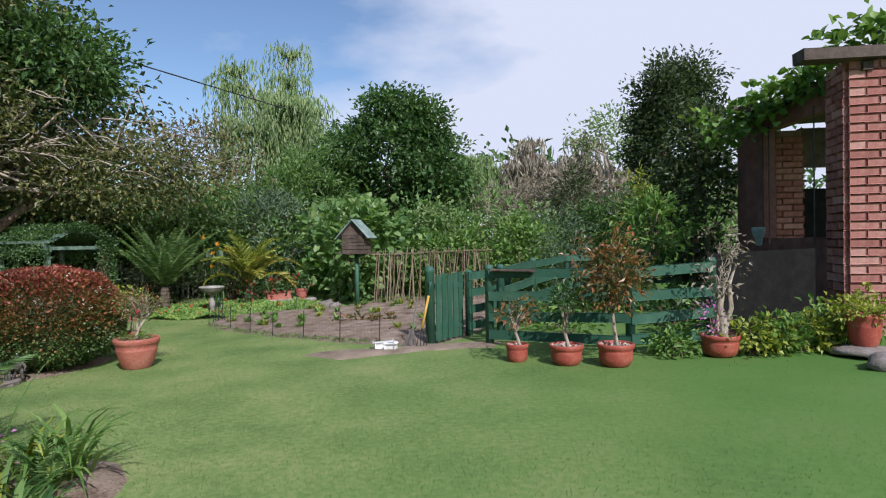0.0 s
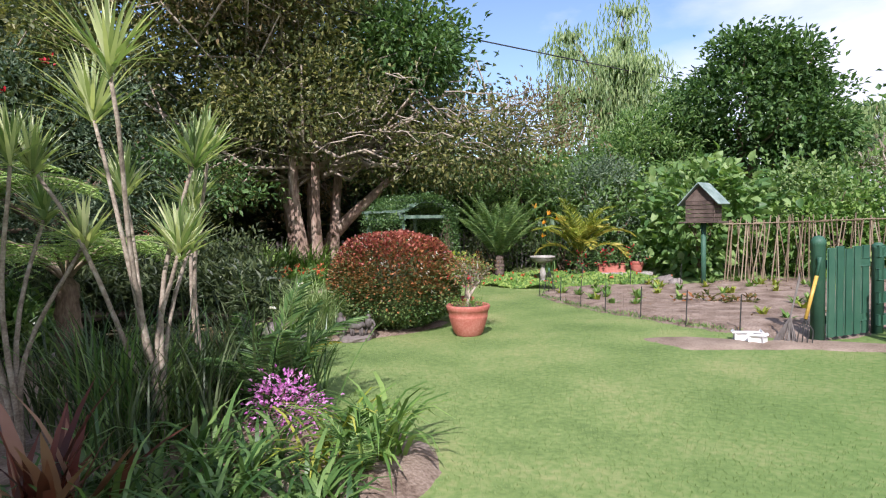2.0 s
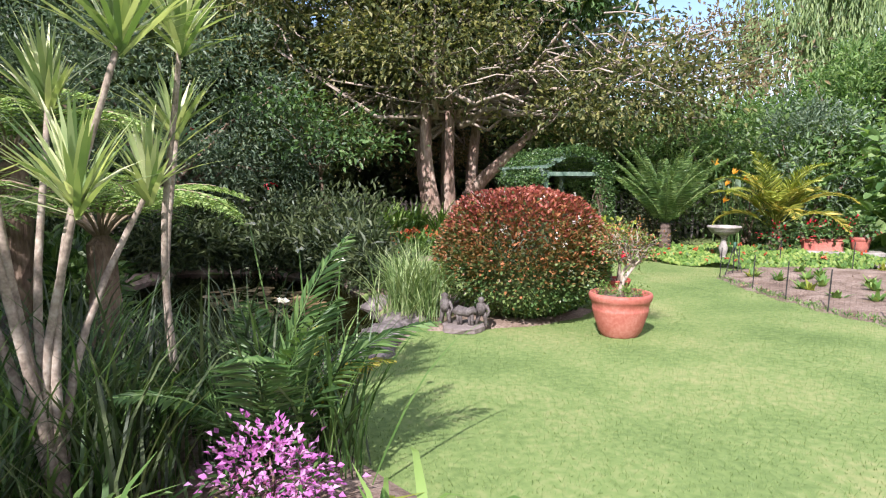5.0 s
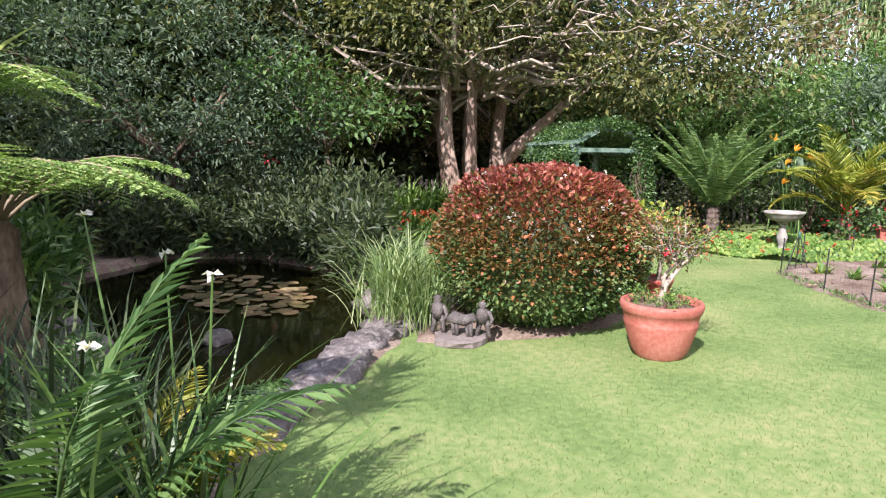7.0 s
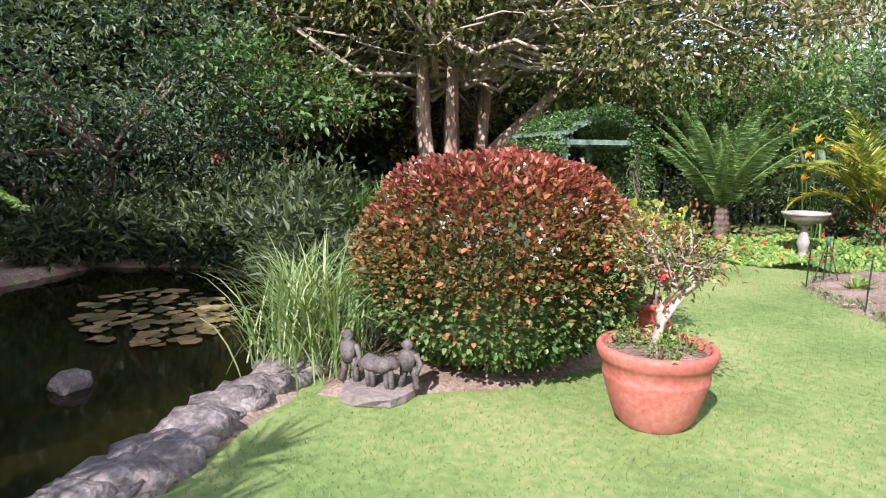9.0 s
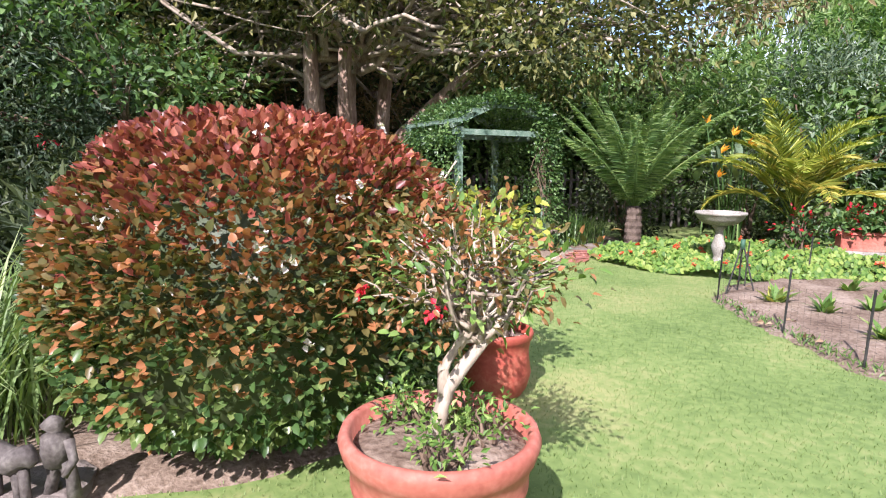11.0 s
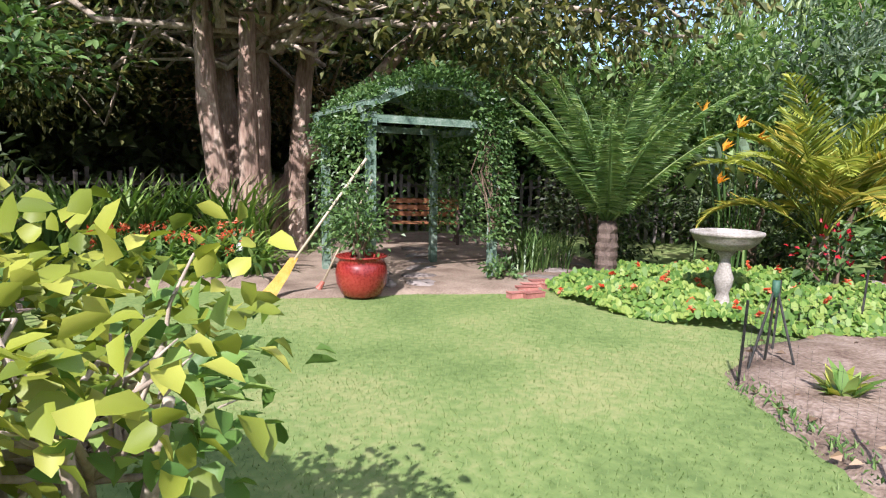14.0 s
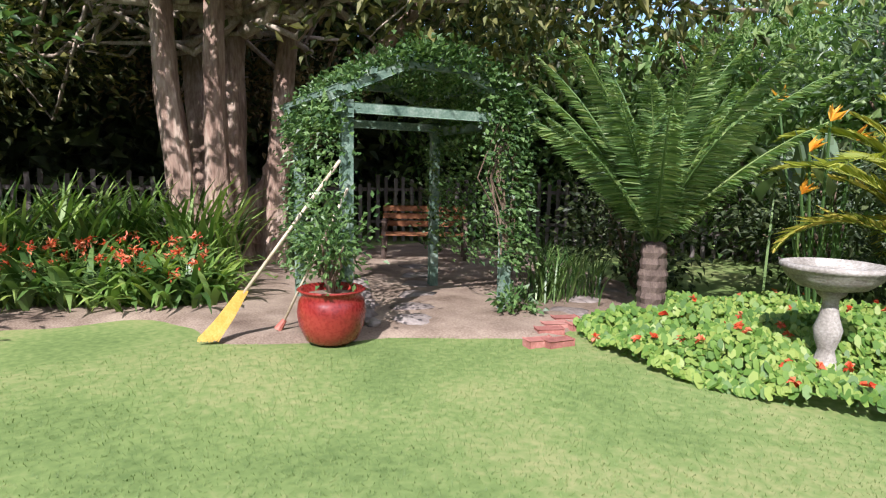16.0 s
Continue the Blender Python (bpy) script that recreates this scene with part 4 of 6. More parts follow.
while bz < 3.8:
    order = ((0.38, 0.21), (0.21, 0.38))[course % 2]
    for face in (0, 1):
        pos = 0.0
        for w in (order if face == 0 else order[::-1]):
            me = [m for ww, m in brick_shapes if ww == w][random.randrange(3)]
            b = new("brick", me)
            b.parent = pillar
            off = random.uniform(-0.006, 0.006)
            if face == 0:
                b.matrix_basis = pose(0.01 + pos, -0.008 + off, bz + 0.06, 0, random.uniform(-0.8, 0.8), 0)
            else:
                b.matrix_basis = pose(-0.008 + off, 0.01 + pos, bz + 0.06, random.uniform(-0.8, 0.8), 0, 90)
            pos += w + 0.018
    bz += 0.126
    course += 1
wall = thing("wall_side", "brick wall coloured darker for its shade, with an open window", "wall", (0, 0, 0), kind="structure")
wz = float(gz(5.9))
near, sill, far = (6.27, 9.82), (6.05, 11.86), (5.95, 12.9)
# this side of the building takes the brick colour with shade painted in
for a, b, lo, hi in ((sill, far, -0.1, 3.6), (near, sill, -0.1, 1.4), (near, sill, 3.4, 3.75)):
    board("brickwork", (*a, wz + (lo + hi) / 2), (*b, wz + (lo + hi) / 2), hi - lo, 0.22, M_SHADE_BRICK, wall)
room = thing("wall_room", "inner brick pier, black shade sheet and added roof behind the window", "wall", (0, 0, 0), kind="structure")
board("pier", (6.4, 13.25, wz + 1.85), (7.18, 13.25, wz + 1.85), 3.5, 0.25, M_MORTAR, room)
# flat black sheet that paints the darkness of the room's interior
board("shade_sheet", (7.2, 13.3, wz + 1.15), (8.3, 13.3, wz + 1.15), 2.5, 0.2, M_SHADE_BLACK, room)
board("lintel", (7.2, 13.3, wz + 3.25), (8.3, 13.3, wz + 3.25), 0.8, 0.2, M_TIMBER, room)
# timber slab added overhead only to darken the room behind the opening
board("roof", (6.1, 11.5, wz + 3.8), (9.4, 11.5, wz + 3.9), 4.2, 0.06, M_TIMBER, room, up=(0, 1, 0))
for row in range(27):
    start = 6.4 if row % 2 == 0 else 6.37
    for w in ((0.38, 0.38) if row % 2 == 0 else (0.21, 0.38, 0.21)):
        me = [m for ww, m in brick_shapes if ww == w][random.randrange(3)]
        b = new("brick", me)
        b.parent = room
        b.matrix_basis = pose(start, 13.115 + random.uniform(-0.006, 0.006), wz + 0.12 + row * 0.126, 0, random.uniform(-0.8, 0.8), 0)
        start += w + 0.018
for y in (10.2, 11.55, 11.75):
    bar = mesh("window_bar", *tube([(6.08 - (y - 9.8) * 0.1, y, wz + 1.3), (6.08 - (y - 9.8) * 0.1, y, wz + 3.5)], 0.012, 5), M_WIRE, wall)
perg = thing("pergola", "dark timber pergola beams overgrown with vine", "pergola", (0, 0, 0))
board("beam", (5.3, 9.05, wz + 3.96), (9.5, 9.35, wz + 4.08), 0.16, 0.3, M_TIMBER, perg)
board("beam", (6.25, 9.1, wz + 3.82), (5.9, 13.3, wz + 3.72), 0.12, 0.14, M_TIMBER, perg)
board("rafter", (5.3, 11.6, wz + 3.75), (9.0, 11.8, wz + 3.95), 0.12, 0.1, M_TIMBER, perg)
board("post", (9.2, 9.35, wz - 0.1), (9.2, 9.35, wz + 3.98), 0.3, 0.3, M_MORTAR, perg)
board("post", (8.9, 13.0, wz - 0.1), (8.9, 13.0, wz + 3.9), 0.2, 0.2, M_TIMBER, perg)
vine = thing("vine", "bright green grape vine trailing over the pergola", "climber", (0, 0, 0))
for c, r, n in (((7.0, 9.5, wz + 4.35), (1.2, 0.5, 0.35), 420), ((5.9, 11.5, wz + 3.85), (0.35, 1.2, 0.28), 360), ((5.25, 11.9, wz + 3.5), (0.5, 0.45, 0.4), 170), ((6.1, 10.3, wz + 3.95), (0.3, 0.7, 0.25), 160), ((8.5, 10.8, wz + 4.3), (1.5, 1.5, 0.3), 500)):
    pos, out, cc = clumped(n, c, r, 0.22, 10, 0.2)
    leaves("leaf_mass", pos, out + RNG.normal(size=pos.shape) * 0.6, 0.16 * RNG.uniform(0.7, 1.3, len(pos)), 0.15, L_BRIGHT, vine, rich=True)
    limbs(c, cc[:8], 0.012, M_BARK, vine)
v, f = lathe([(0.03, 0), (0.05, 0.02), (0.06, 0.12), (0.1, 0.2), (0.11, 0.3), (0.105, 0.31)], 16)
lamp = mesh("wall_feeder", v, f, M_LEAD, smooth=True)
lamp.location = (5.35, 10.6, wz + 1.28)
tagged(lamp, "pale green tapered feeder hung on the dark fence post", "feeder")


def fence_post(x, y, h, r, parent):
    v, f = lathe([(r, -0.1), (r, h - 0.08), (r * 1.08, h - 0.07), (r * 1.08, h - 0.05), (r * 0.96, h - 0.03), (r * 0.6, h - 0.004), (0.01, h)], 14, 0.05)
    ob = mesh("post", v, f, M_GREEN, parent, smooth=True)
    ob.location = (x, y, float(gz(x)))
    return ob


def fence_run(label, pts, rails, h=1.2, group=""):
    t = thing("rail_fence", label, "fence", (0, 0, 0), group=group)
    for x, y in pts:
        fence_post(x, y, h, 0.065, t)
    for (x0, y0), (x1, y1) in zip(pts, pts[1:]):
        for rz in rails:
            dx = random.uniform(-0.015, 0.015)
            board("rail", (x0, y0 - 0.075, float(gz(x0)) + rz + dx), (x1, y1 - 0.075, float(gz(x1)) + rz - dx), 0.135, 0.03, M_GREEN, t)
    return t


fence_run("green painted post-and-rail paddock fence", [(0.89, 9.1), (2.82, 8.35), (4.0, 8.75)], (1.08, 0.75, 0.45, 0.16), 1.22)
fence_run("green rail fence running back into the paddock", [(1.05, 9.6), (1.65, 12.1), (2.5, 14.3), (6.0, 15.2)], (1.08, 0.75, 0.45, 0.16), 1.2)
fence_run("short green rail panel beside the gate", [(0.5, 10.2), (1.15, 11.0)], (1.0, 0.72, 0.44, 0.16), 1.1)
panel = thing("dark_gate", "green boarded gate, planks coloured black for the building's shade", "gate", (0, 0, 0))
# planks are black, not green: the shade on them is in the colour
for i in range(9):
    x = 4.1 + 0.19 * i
    board("plank", (x, 9.0 + 0.06 * i, float(gz(x)) + 0.02), (x, 9.0 + 0.06 * i, float(gz(x)) + 1.25), 0.185, 0.03, M_SHADE_BLACK, panel, up=(1, 0.3, 0))
shelf = board("ledge", (0.95, 8.98, float(gz(1.2)) + 1.13), (1.55, 8.72, float(gz(1.2)) + 1.13), 0.16, 0.03, M_TIMBER, None, up=(0.4, 1, 0))
tagged(shelf, "weathered board ledge on the fence rail", "shelf")
gate = thing("gate", "green painted slatted wooden gate standing ajar", "gate", (-0.03, 9.18, float(gz(0))))
v, f = lathe([(0.075, -0.1), (0.075, 1.12), (0.082, 1.13), (0.08, 1.17), (0.05, 1.22), (0.01, 1.23)], 14, 0.05)
mesh("post", v, f, M_GREEN, gate, smooth=True)
for i in range(5):
    x, y = 0.12 + 0.075 * i, 0.1 + 0.13 * i
    b = board("slat", (x, y, 0.06), (x, y, 1.08 + 0.02 * math.sin(i * 2.2)), 0.1, 0.022, M_GREEN, None, up=(0.5, 0.86, 0))
    b.parent = gate
for z in (0.25, 0.9):
    b = board("crossbar", (0.02, 0.05, z), (0.45, 0.66, z), 0.09, 0.025, M_GREEN, None)
    b.parent = gate

# tools leaning at the gate
tool = thing("garden_fork", "garden fork with a yellow shaft leaning on the gate post", "garden tool", (-0.1, 9.02, float(gz(0))))
mesh("shaft", *tube([(-0.02, -0.1, 0.3), (0.07, 0.03, 0.78)], 0.02, 8), M_YELLOW, tool, smooth=True)
mesh("handle", *tube([(0.07, 0.03, 0.78), (0.09, 0.06, 0.92), (0.09, 0.06, 0.99)], [0.018, 0.018, 0.03], 8), M_GREEN, tool, smooth=True)
for i in range(4):
    mesh("tine", *tube([(-0.1 + 0.05 * i, -0.12, 0.02), (-0.08 + 0.045 * i, -0.11, 0.18), (-0.02, -0.1, 0.3)], 0.007, 5), M_WIRE, tool)
rake = thing("twig_broom", "old grey twig broom standing by the gate", "broom", (-0.3, 9.0, float(gz(0))))
prt = [tube([(RNG.uniform(-0.16, 0.1), RNG.uniform(-0.08, 0.08), 0.0), (0.02, 0, 0.3), (0.1, 0.08, 0.7 + RNG.uniform(0, 0.1))], [0.006, 0.007, 0.006], 4) for i in range(28)]
mesh("twigs", *join(prt), M_FENCE, rake)
for x, y, s, a in ((-0.72, 8.98, 0.3, 20), (-0.58, 8.8, 0.16, -10)):
    me = board_mesh("block", (-s / 2, 0, 0.05), (s / 2, 0, 0.06), 0.1, 0.09, bevel=0.03)
    me.materials.append(M_WHITE)
    ob = new("block", me)
    ob.matrix_world = pose(x, y, float(gz(x)), 0, 0, a)
    tagged(ob, "white plastic block lying on the worn earth", "block", "white blocks by the gate")


def potted(x, y, r, h, label, plant, mat=None, pebbles=True, group="pots by the fence"):
    t = pot("flower_pot", label, x, y, r, h, mat or M_REDPOT, rim=0.045, waist=0.72, group=group)
    if pebbles:
        k = 60
        a, q = RNG.uniform(0, 6.283, k), r * 0.85 * np.sqrt(RNG.uniform(0, 1, k))
        pp = np.stack([q * np.cos(a), q * np.sin(a), np.full(k, h - 0.03)], 1)
        leaves("pebble", pp, RNG.normal(size=(k, 3)) * [1, 1, 0.3], 0.05, 0.045, M_PEBBLE, t, fold=0.4)
    z0 = float(gz(x)) + h - 0.05
    kind, ph, pr, lm, n = plant
    p = thing("potted_shrub", kind, "potted plant", (x, y, z0))
    pts = [(0.03 * math.sin(4 * s + x), 0.03 * math.cos(3 * s + x), -0.02 + ph * 0.55 * s) for s in np.linspace(0, 1, 6)]
    mesh("stem", *tube(pts, [0.028, 0.024, 0.022, 0.019, 0.016, 0.012], 7), M_PALE_BARK, p, smooth=True)
    pos, out, cc = clumped(n, (0, 0, ph * 0.72), (pr, pr, ph * 0.32), 0.14, 10, 0.3)
    leaves("foliage", pos, out + RNG.normal(size=pos.shape) * 0.5, 0.085 * RNG.uniform(0.7, 1.3, n), 0.04, lm, p)
    limbs(pts[3], cc[:14], 0.011, M_PALE_BARK, p)


potted(1.29, 7.8, 0.145, 0.24, "small red-brown plastic flower pot", ("sparse small shrub with reddish leaves", 0.62, 0.25, L_MIXED, 170), pebbles=True)
potted(1.9, 7.6, 0.21, 0.25, "wide red terracotta pot topped with pebbles", ("slender shrub with olive leaves", 0.8, 0.2, L_MID, 260))
potted(2.48, 7.48, 0.22, 0.27, "wide red terracotta pot topped with pebbles", ("bushy standard tree with bronze-green leaves", 1.28, 0.42, L_MIXED, 1300))
potted(3.85, 7.95, 0.24, 0.27, "old brown-red terracotta pot in the border", ("nearly leafless gnarled white-stemmed shrub", 1.35, 0.3, L_TWIG, 170))
gn = thing("gnarled_trunk", "thick twisted whitish trunk in the old pot", "trunk", (3.85, 7.95, float(gz(3.85)) + 0.2))
mesh("stem", *tube([(0, 0, 0), (0.05, 0, 0.2), (0.0, 0.02, 0.42), (0.03, 0, 0.6), (-0.05, 0, 0.82)], [0.08, 0.06, 0.045, 0.035, 0.02], 8), M_PALE_BARK, gn, smooth=True)
mesh("stem", *tube([(0.03, 0, 0.1), (0.14, 0, 0.4), (0.12, 0.02, 0.7), (0.2, 0, 0.95)], [0.05, 0.03, 0.025, 0.012], 8), M_PALE_BARK, gn, smooth=True)
shrub("small clump of violet flowers", 3.72, 7.85, 0.12, 0.1, 0.62, L_MID, n=60, base=0.3, leaf=(0.07, 0.03), extra=(F_PINK, 70, 0.05), name="flowers", category="flowers")
for i, (x, y) in enumerate(((3.3, 8.0), (4.3, 8.0), (4.6, 8.1), (4.95, 8.15), (5.3, 8.3), (5.7, 8.4))):
    shrub("low bright green bedding plant with yellowish leaves", x, y, 0.32, 0.25, 0.28 + 0.07 * (i % 3) + 0.06 * i, L_YELLOW if i % 2 else L_BRIGHT, n=300, leaf=(0.09, 0.06), clump=0.14, per=10, name="bedding_plant", category="plant")
pot("planter", "wide brown glazed planter with spilling succulents", 5.5, 7.85, 0.2, 0.4, M_REDPOT, z=float(gz(5.5)) + 0.1)
shrub("spilling green succulents in the planter", 5.5, 7.85, 0.36, 0.3, 0.66, L_YELLOW, n=500, leaf=(0.06, 0.04), clump=0.12, per=10, base=0.44, name="succulents", category="plant")
step_me = rock_mesh(0.42, 3.0, 0.16)
step_me.materials.append(M_STONE)
st = new("stone_slab", step_me)
st.location = (5.55, 7.8, float(gz(5.5)) + 0.04)
tagged(st, "flat grey stone slab under the planter", "stone")
rk = new("boulder", rock_mesh(0.22, 8.0, 0.5))
rk.data.materials.append(M_STONE)
rk.location = (5.3, 7.05, float(gz(5.3)) + 0.06)
tagged(rk, "rounded grey boulder at the lawn's edge", "boulder")

# ---- vegetable bed ----
stakes = thing("mesh_fence", "low wire mesh held by thin stakes round the vegetable bed", "fence", (0, 0, 0))
edge = [(-5.3, 12.3), (-4.42, 11.5), (-3.77, 10.98), (-3.13, 10.52), (-2.4, 10.1), (-1.64, 9.74), (-0.9, 9.45)]
back = [(-5.3, 12.3), (-5.45, 13.2), (-5.2, 14.2), (-4.2, 14.6), (-3.2, 15.0)]
wires = []
for run in (edge, back):
    for x, y in run:
        mesh("stake", *tube([(x, y, float(gz(x)) - 0.05), (x + 0.02, y, float(gz(x)) + 0.5)], 0.008, 6), M_WIRE, stakes)
    for (x0, y0), (x1, y1) in zip(run, run[1:]):
        for h in (0.06, 0.14, 0.22, 0.3, 0.38):
            wires.append(tube([(x0, y0, float(gz(x0)) + h), ((x0 + x1) / 2, (y0 + y1) / 2, float(gz(x0)) + h - 0.02), (x1, y1, float(gz(x1)) + h)], 0.0007, 3))
        for s in np.linspace(0, 1, 12):
            x, y = x0 + (x1 - x0) * s, y0 + (y1 - y0) * s
            wires.append(tube([(x, y, float(gz(x)) + 0.02), (x, y, float(gz(x)) + 0.39)], 0.0006, 3))
v, f = join(wires)
mesh("wire_mesh", v, f, M_WIRE, stakes, kind="stuff")
ob_ = thing("obelisk", "small dark tripod of three sticks tied at the top", "plant support", (-5.3, 12.75, float(gz(-5.3))))
for a in (0, 2.1, 4.2):
    mesh("leg", *tube([(0.16 * math.cos(a), 0.16 * math.sin(a), -0.02), (0.01 * math.cos(a), 0.01 * math.sin(a), 0.5)], 0.008, 6), M_WIRE, ob_)
mesh("tie", *tube([(0, 0, 0.46), (0, 0, 0.56)], 0.022, 8), M_GREEN, ob_, smooth=True)
vx, vy = in_poly(VEG, 120)
nveg = 0
for x, y in zip(vx, vy):
    if x > -0.2 or edge_dist(VEG, x, y) < 0.3 or nveg > 46:
        continue
    nveg += 1
    t = thing("seedling", "young pale green lettuce-like seedling in the soil", "vegetable", (float(x), float(y), float(gz(x)) + 0.02), group="seedlings in the bed")
    k = 16
    straps("leaf_mass", np.zeros((k, 3)), RNG.uniform(0, 6.283, k), RNG.uniform(0.12, 0.26, k), RNG.uniform(0.2, 0.9, k), 0.06, L_YELLOW if nveg % 3 == 0 else L_BRIGHT, t, seg=3)
k = 900
lx, ly = in_poly(VEG, k)
ob = leaves("leaf_litter", np.stack([lx, ly, gz(lx) + 0.045], 1), RNG.normal(size=(len(lx), 3)) * [1, 1, 0.25], 0.07, 0.04, L_LITTER)
tagged(ob, "dry leaves and crumbs of straw on the soil", "litter")
shr = shrub("low row of dark red lettuce", -1.7, 12.0, 0.75, 0.12, 0.13, L_MIXED, n=160, leaf=(0.1, 0.07), clump=0.1, per=6, name="red_lettuce", category="vegetable")
P, D = [], []
for (x0, y0), (x1, y1) in zip(edge, edge[1:]):
    for i in range(170):
        q = RNG.uniform()
        tuft = noise.noise((6 * (x0 + (x1 - x0) * q), 6 * (y0 + (y1 - y0) * q), 2.0))
        P.append([x0 + (x1 - x0) * q + RNG.normal() * 0.05, y0 + (y1 - y0) * q + 0.06 + RNG.normal() * 0.06, float(gz(x0 + (x1 - x0) * q)) + 0.01 + max(0.0, 0.07 * tuft)])
        D.append([RNG.normal() * 0.6, RNG.normal() * 0.6, 1.0])
weeds = leaves("edge_weeds", np.array(P), np.array(D), 0.05 * RNG.uniform(0.4, 1.5, len(P)), 0.014, L_SOFT)
tagged(weeds, "low ragged weeds along the edge of the bed", "weeds")
trel = thing("cane_trellis", "row of thin bean canes tied to a cross bar", "trellis", (0, 0, 0))
for i in range(58):
    s = i / 57
    x, y = -2.35 + 2.9 * s, 15.6 + 0.6 * s
    z = float(gz(x))
    top = x + random.uniform(-0.12, 0.12)
    mesh("cane", *tube([(x + random.uniform(-0.15, 0.15), y + (0.18 if i % 2 else -0.18), z - 0.03), (top, y, z + random.uniform(1.32, 1.5))], random.uniform(0.009, 0.016), 5), M_CANE, trel)
for i in range(5):
    x0 = -2.45 + 0.6 * i
    mesh("crossbar", *tube([(x0, 15.55 + 0.12 * i, float(gz(x0)) + 1.34), (x0 + 0.75, 15.7 + 0.12 * i, float(gz(x0)) + 1.34)], 0.013, 5), M_CANE, trel)
bh = thing("bird_house", "dark wooden bird house with green pitched roof on a post", "bird house", (-2.7, 14.95, float(gz(-2.7))), rz=radians(-8))
mesh("post", *tube([(0, 0, -0.1), (0, 0, 1.4)], 0.055, 10), M_GREEN, bh, smooth=True)
for i in range(5):
    b = board("plank", (-0.3, -0.2, 1.46 + i * 0.09), (0.3, -0.2, 1.46 + i * 0.09), 0.08, 0.03, M_TIMBER)
    b.parent = bh
    b = board("plank", (-0.3, 0.2, 1.46 + i * 0.09), (0.3, 0.2, 1.46 + i * 0.09), 0.08, 0.03, M_TIMBER)
    b.parent = bh
    for sx in (-0.29, 0.29):
        b = board("plank", (sx, -0.19, 1.46 + i * 0.09), (sx, 0.19, 1.46 + i * 0.09), 0.08, 0.03, M_TIMBER)
        b.parent = bh
b = board("tray", (-0.42, 0, 1.4), (0.42, 0, 1.4), 0.56, 0.03, M_TIMBER, up=(0, 1, 0))
b.parent = bh
v, f = [(-0.33, -0.2, 1.86), (0.33, -0.2, 1.86), (0, -0.2, 2.2), (-0.33, 0.2, 1.86), (0.33, 0.2, 1.86), (0, 0.2, 2.2)], [(0, 1, 2), (5, 4, 3), (0, 3, 4, 1), (1, 4, 5, 2), (2, 5, 3, 0)]
mesh("gable", v, f, M_TIMBER, bh)
for sg in (-1, 1):
    b = board("roof", (sg * 0.44, 0, 1.78), (0.0, 0, 2.25), 0.62, 0.025, M_LEAD, up=(0, 1, 0))
    b.parent = bh
sz = float(gz(-4.8))
slab = board("slab", (-5.4, 15.32, sz + 0.2), (-4.2, 16.05, sz + 0.2), 0.42, 0.07, M_CONCRETE, None, up=(-0.52, 0.85, 0))
tagged(slab, "pale concrete slab bench carrying flower pots", "slab")
for x, y in ((-5.2, 15.44), (-4.4, 15.93)):
    board("support", (x, y, sz - 0.05), (x, y, sz + 0.165), 0.3, 0.15, M_CONCRETE, slab, up=(-0.52, 0.85, 0))
tz = sz + 0.237
tr = thing("trough", "terracotta trough planted with red geraniums", "planter", (-5.02, 15.55, tz), rz=radians(31))
b = board("body", (-0.32, 0, 0.1), (0.32, 0, 0.1), 0.2, 0.22, M_TERRA, bevel=0.02)
b.parent = tr
b = board("rim", (-0.34, 0, 0.215), (0.34, 0, 0.215), 0.03, 0.25, M_TERRA, bevel=0.01)
b.parent = tr
pot("flower_pot", "terracotta pot with red geraniums", -4.5, 15.87, 0.17, 0.27, M_TERRA, z=tz)
for x, y, top, low in ((-5.2, 15.45, 0.72, 0.45), (-4.85, 15.66, 0.7, 0.45), (-4.5, 15.87, 0.85, 0.5), (-5.75, 15.35, 0.65, 0.0)):
    shrub("bushy geranium with red flowers", x, y, 0.25, 0.2, top, L_MID, n=170, leaf=(0.09, 0.08), clump=0.13, per=8, base=low, extra=(F_RED, 44, 0.06), name="geranium", category="flowers")
for x, y, s in ((-3.7, 15.6, 0.22), (-3.4, 15.3, 0.16), (-3.95, 15.3, 0.15)):
    r_ = new("stone", rock_mesh(s, x, 0.6))
    r_.data.materials.append(M_STONE)
    r_.location = (x, y, float(gz(x)) + 0.04)
    tagged(r_, "rounded grey garden stone", "stone", "stones behind the bed")


# ---- arbour corner ----
A0, A1 = Vector((-9.28, 12.55, 0)), Vector((-8.95, 14.08, 0))
ax_ = (A1 - A0).normalized()
back_ = Vector((-ax_.y, ax_.x, 0))
az_ = float(gz(-9.3))
arb = thing("arbour", "weathered green timber arbour overgrown with ivy", "arbour", (0, 0, 0))
W = (A1 - A0).length


def ap(u, d, z):
    p = A0 + ax_ * u + back_ * d
    return (p.x, p.y, az_ + z)


for d in (0.0, 1.5):
    for u in (0.0, W):
        board("post", ap(u, d, -0.1), ap(u, d, 1.9), 0.085, 0.085, M_PALEGREEN, arb, up=(0.3, 0.95, 0))
    board("beam", ap(-0.12, d - 0.05, 1.84), ap(W + 0.12, d - 0.05, 1.84), 0.085, 0.05, M_PALEGREEN, arb)
    board("rafter", ap(-0.16, d - 0.05, 1.92), ap(W * 0.32, d - 0.05, 2.22), 0.075, 0.05, M_PALEGREEN, arb)
    board("rafter", ap(W + 0.16, d - 0.05, 1.92), ap(W * 0.68, d - 0.05, 2.22), 0.075, 0.05, M_PALEGREEN, arb)
    board("rafter", ap(W * 0.28, d - 0.06, 2.23), ap(W * 0.72, d - 0.06, 2.23), 0.075, 0.05, M_PALEGREEN, arb)
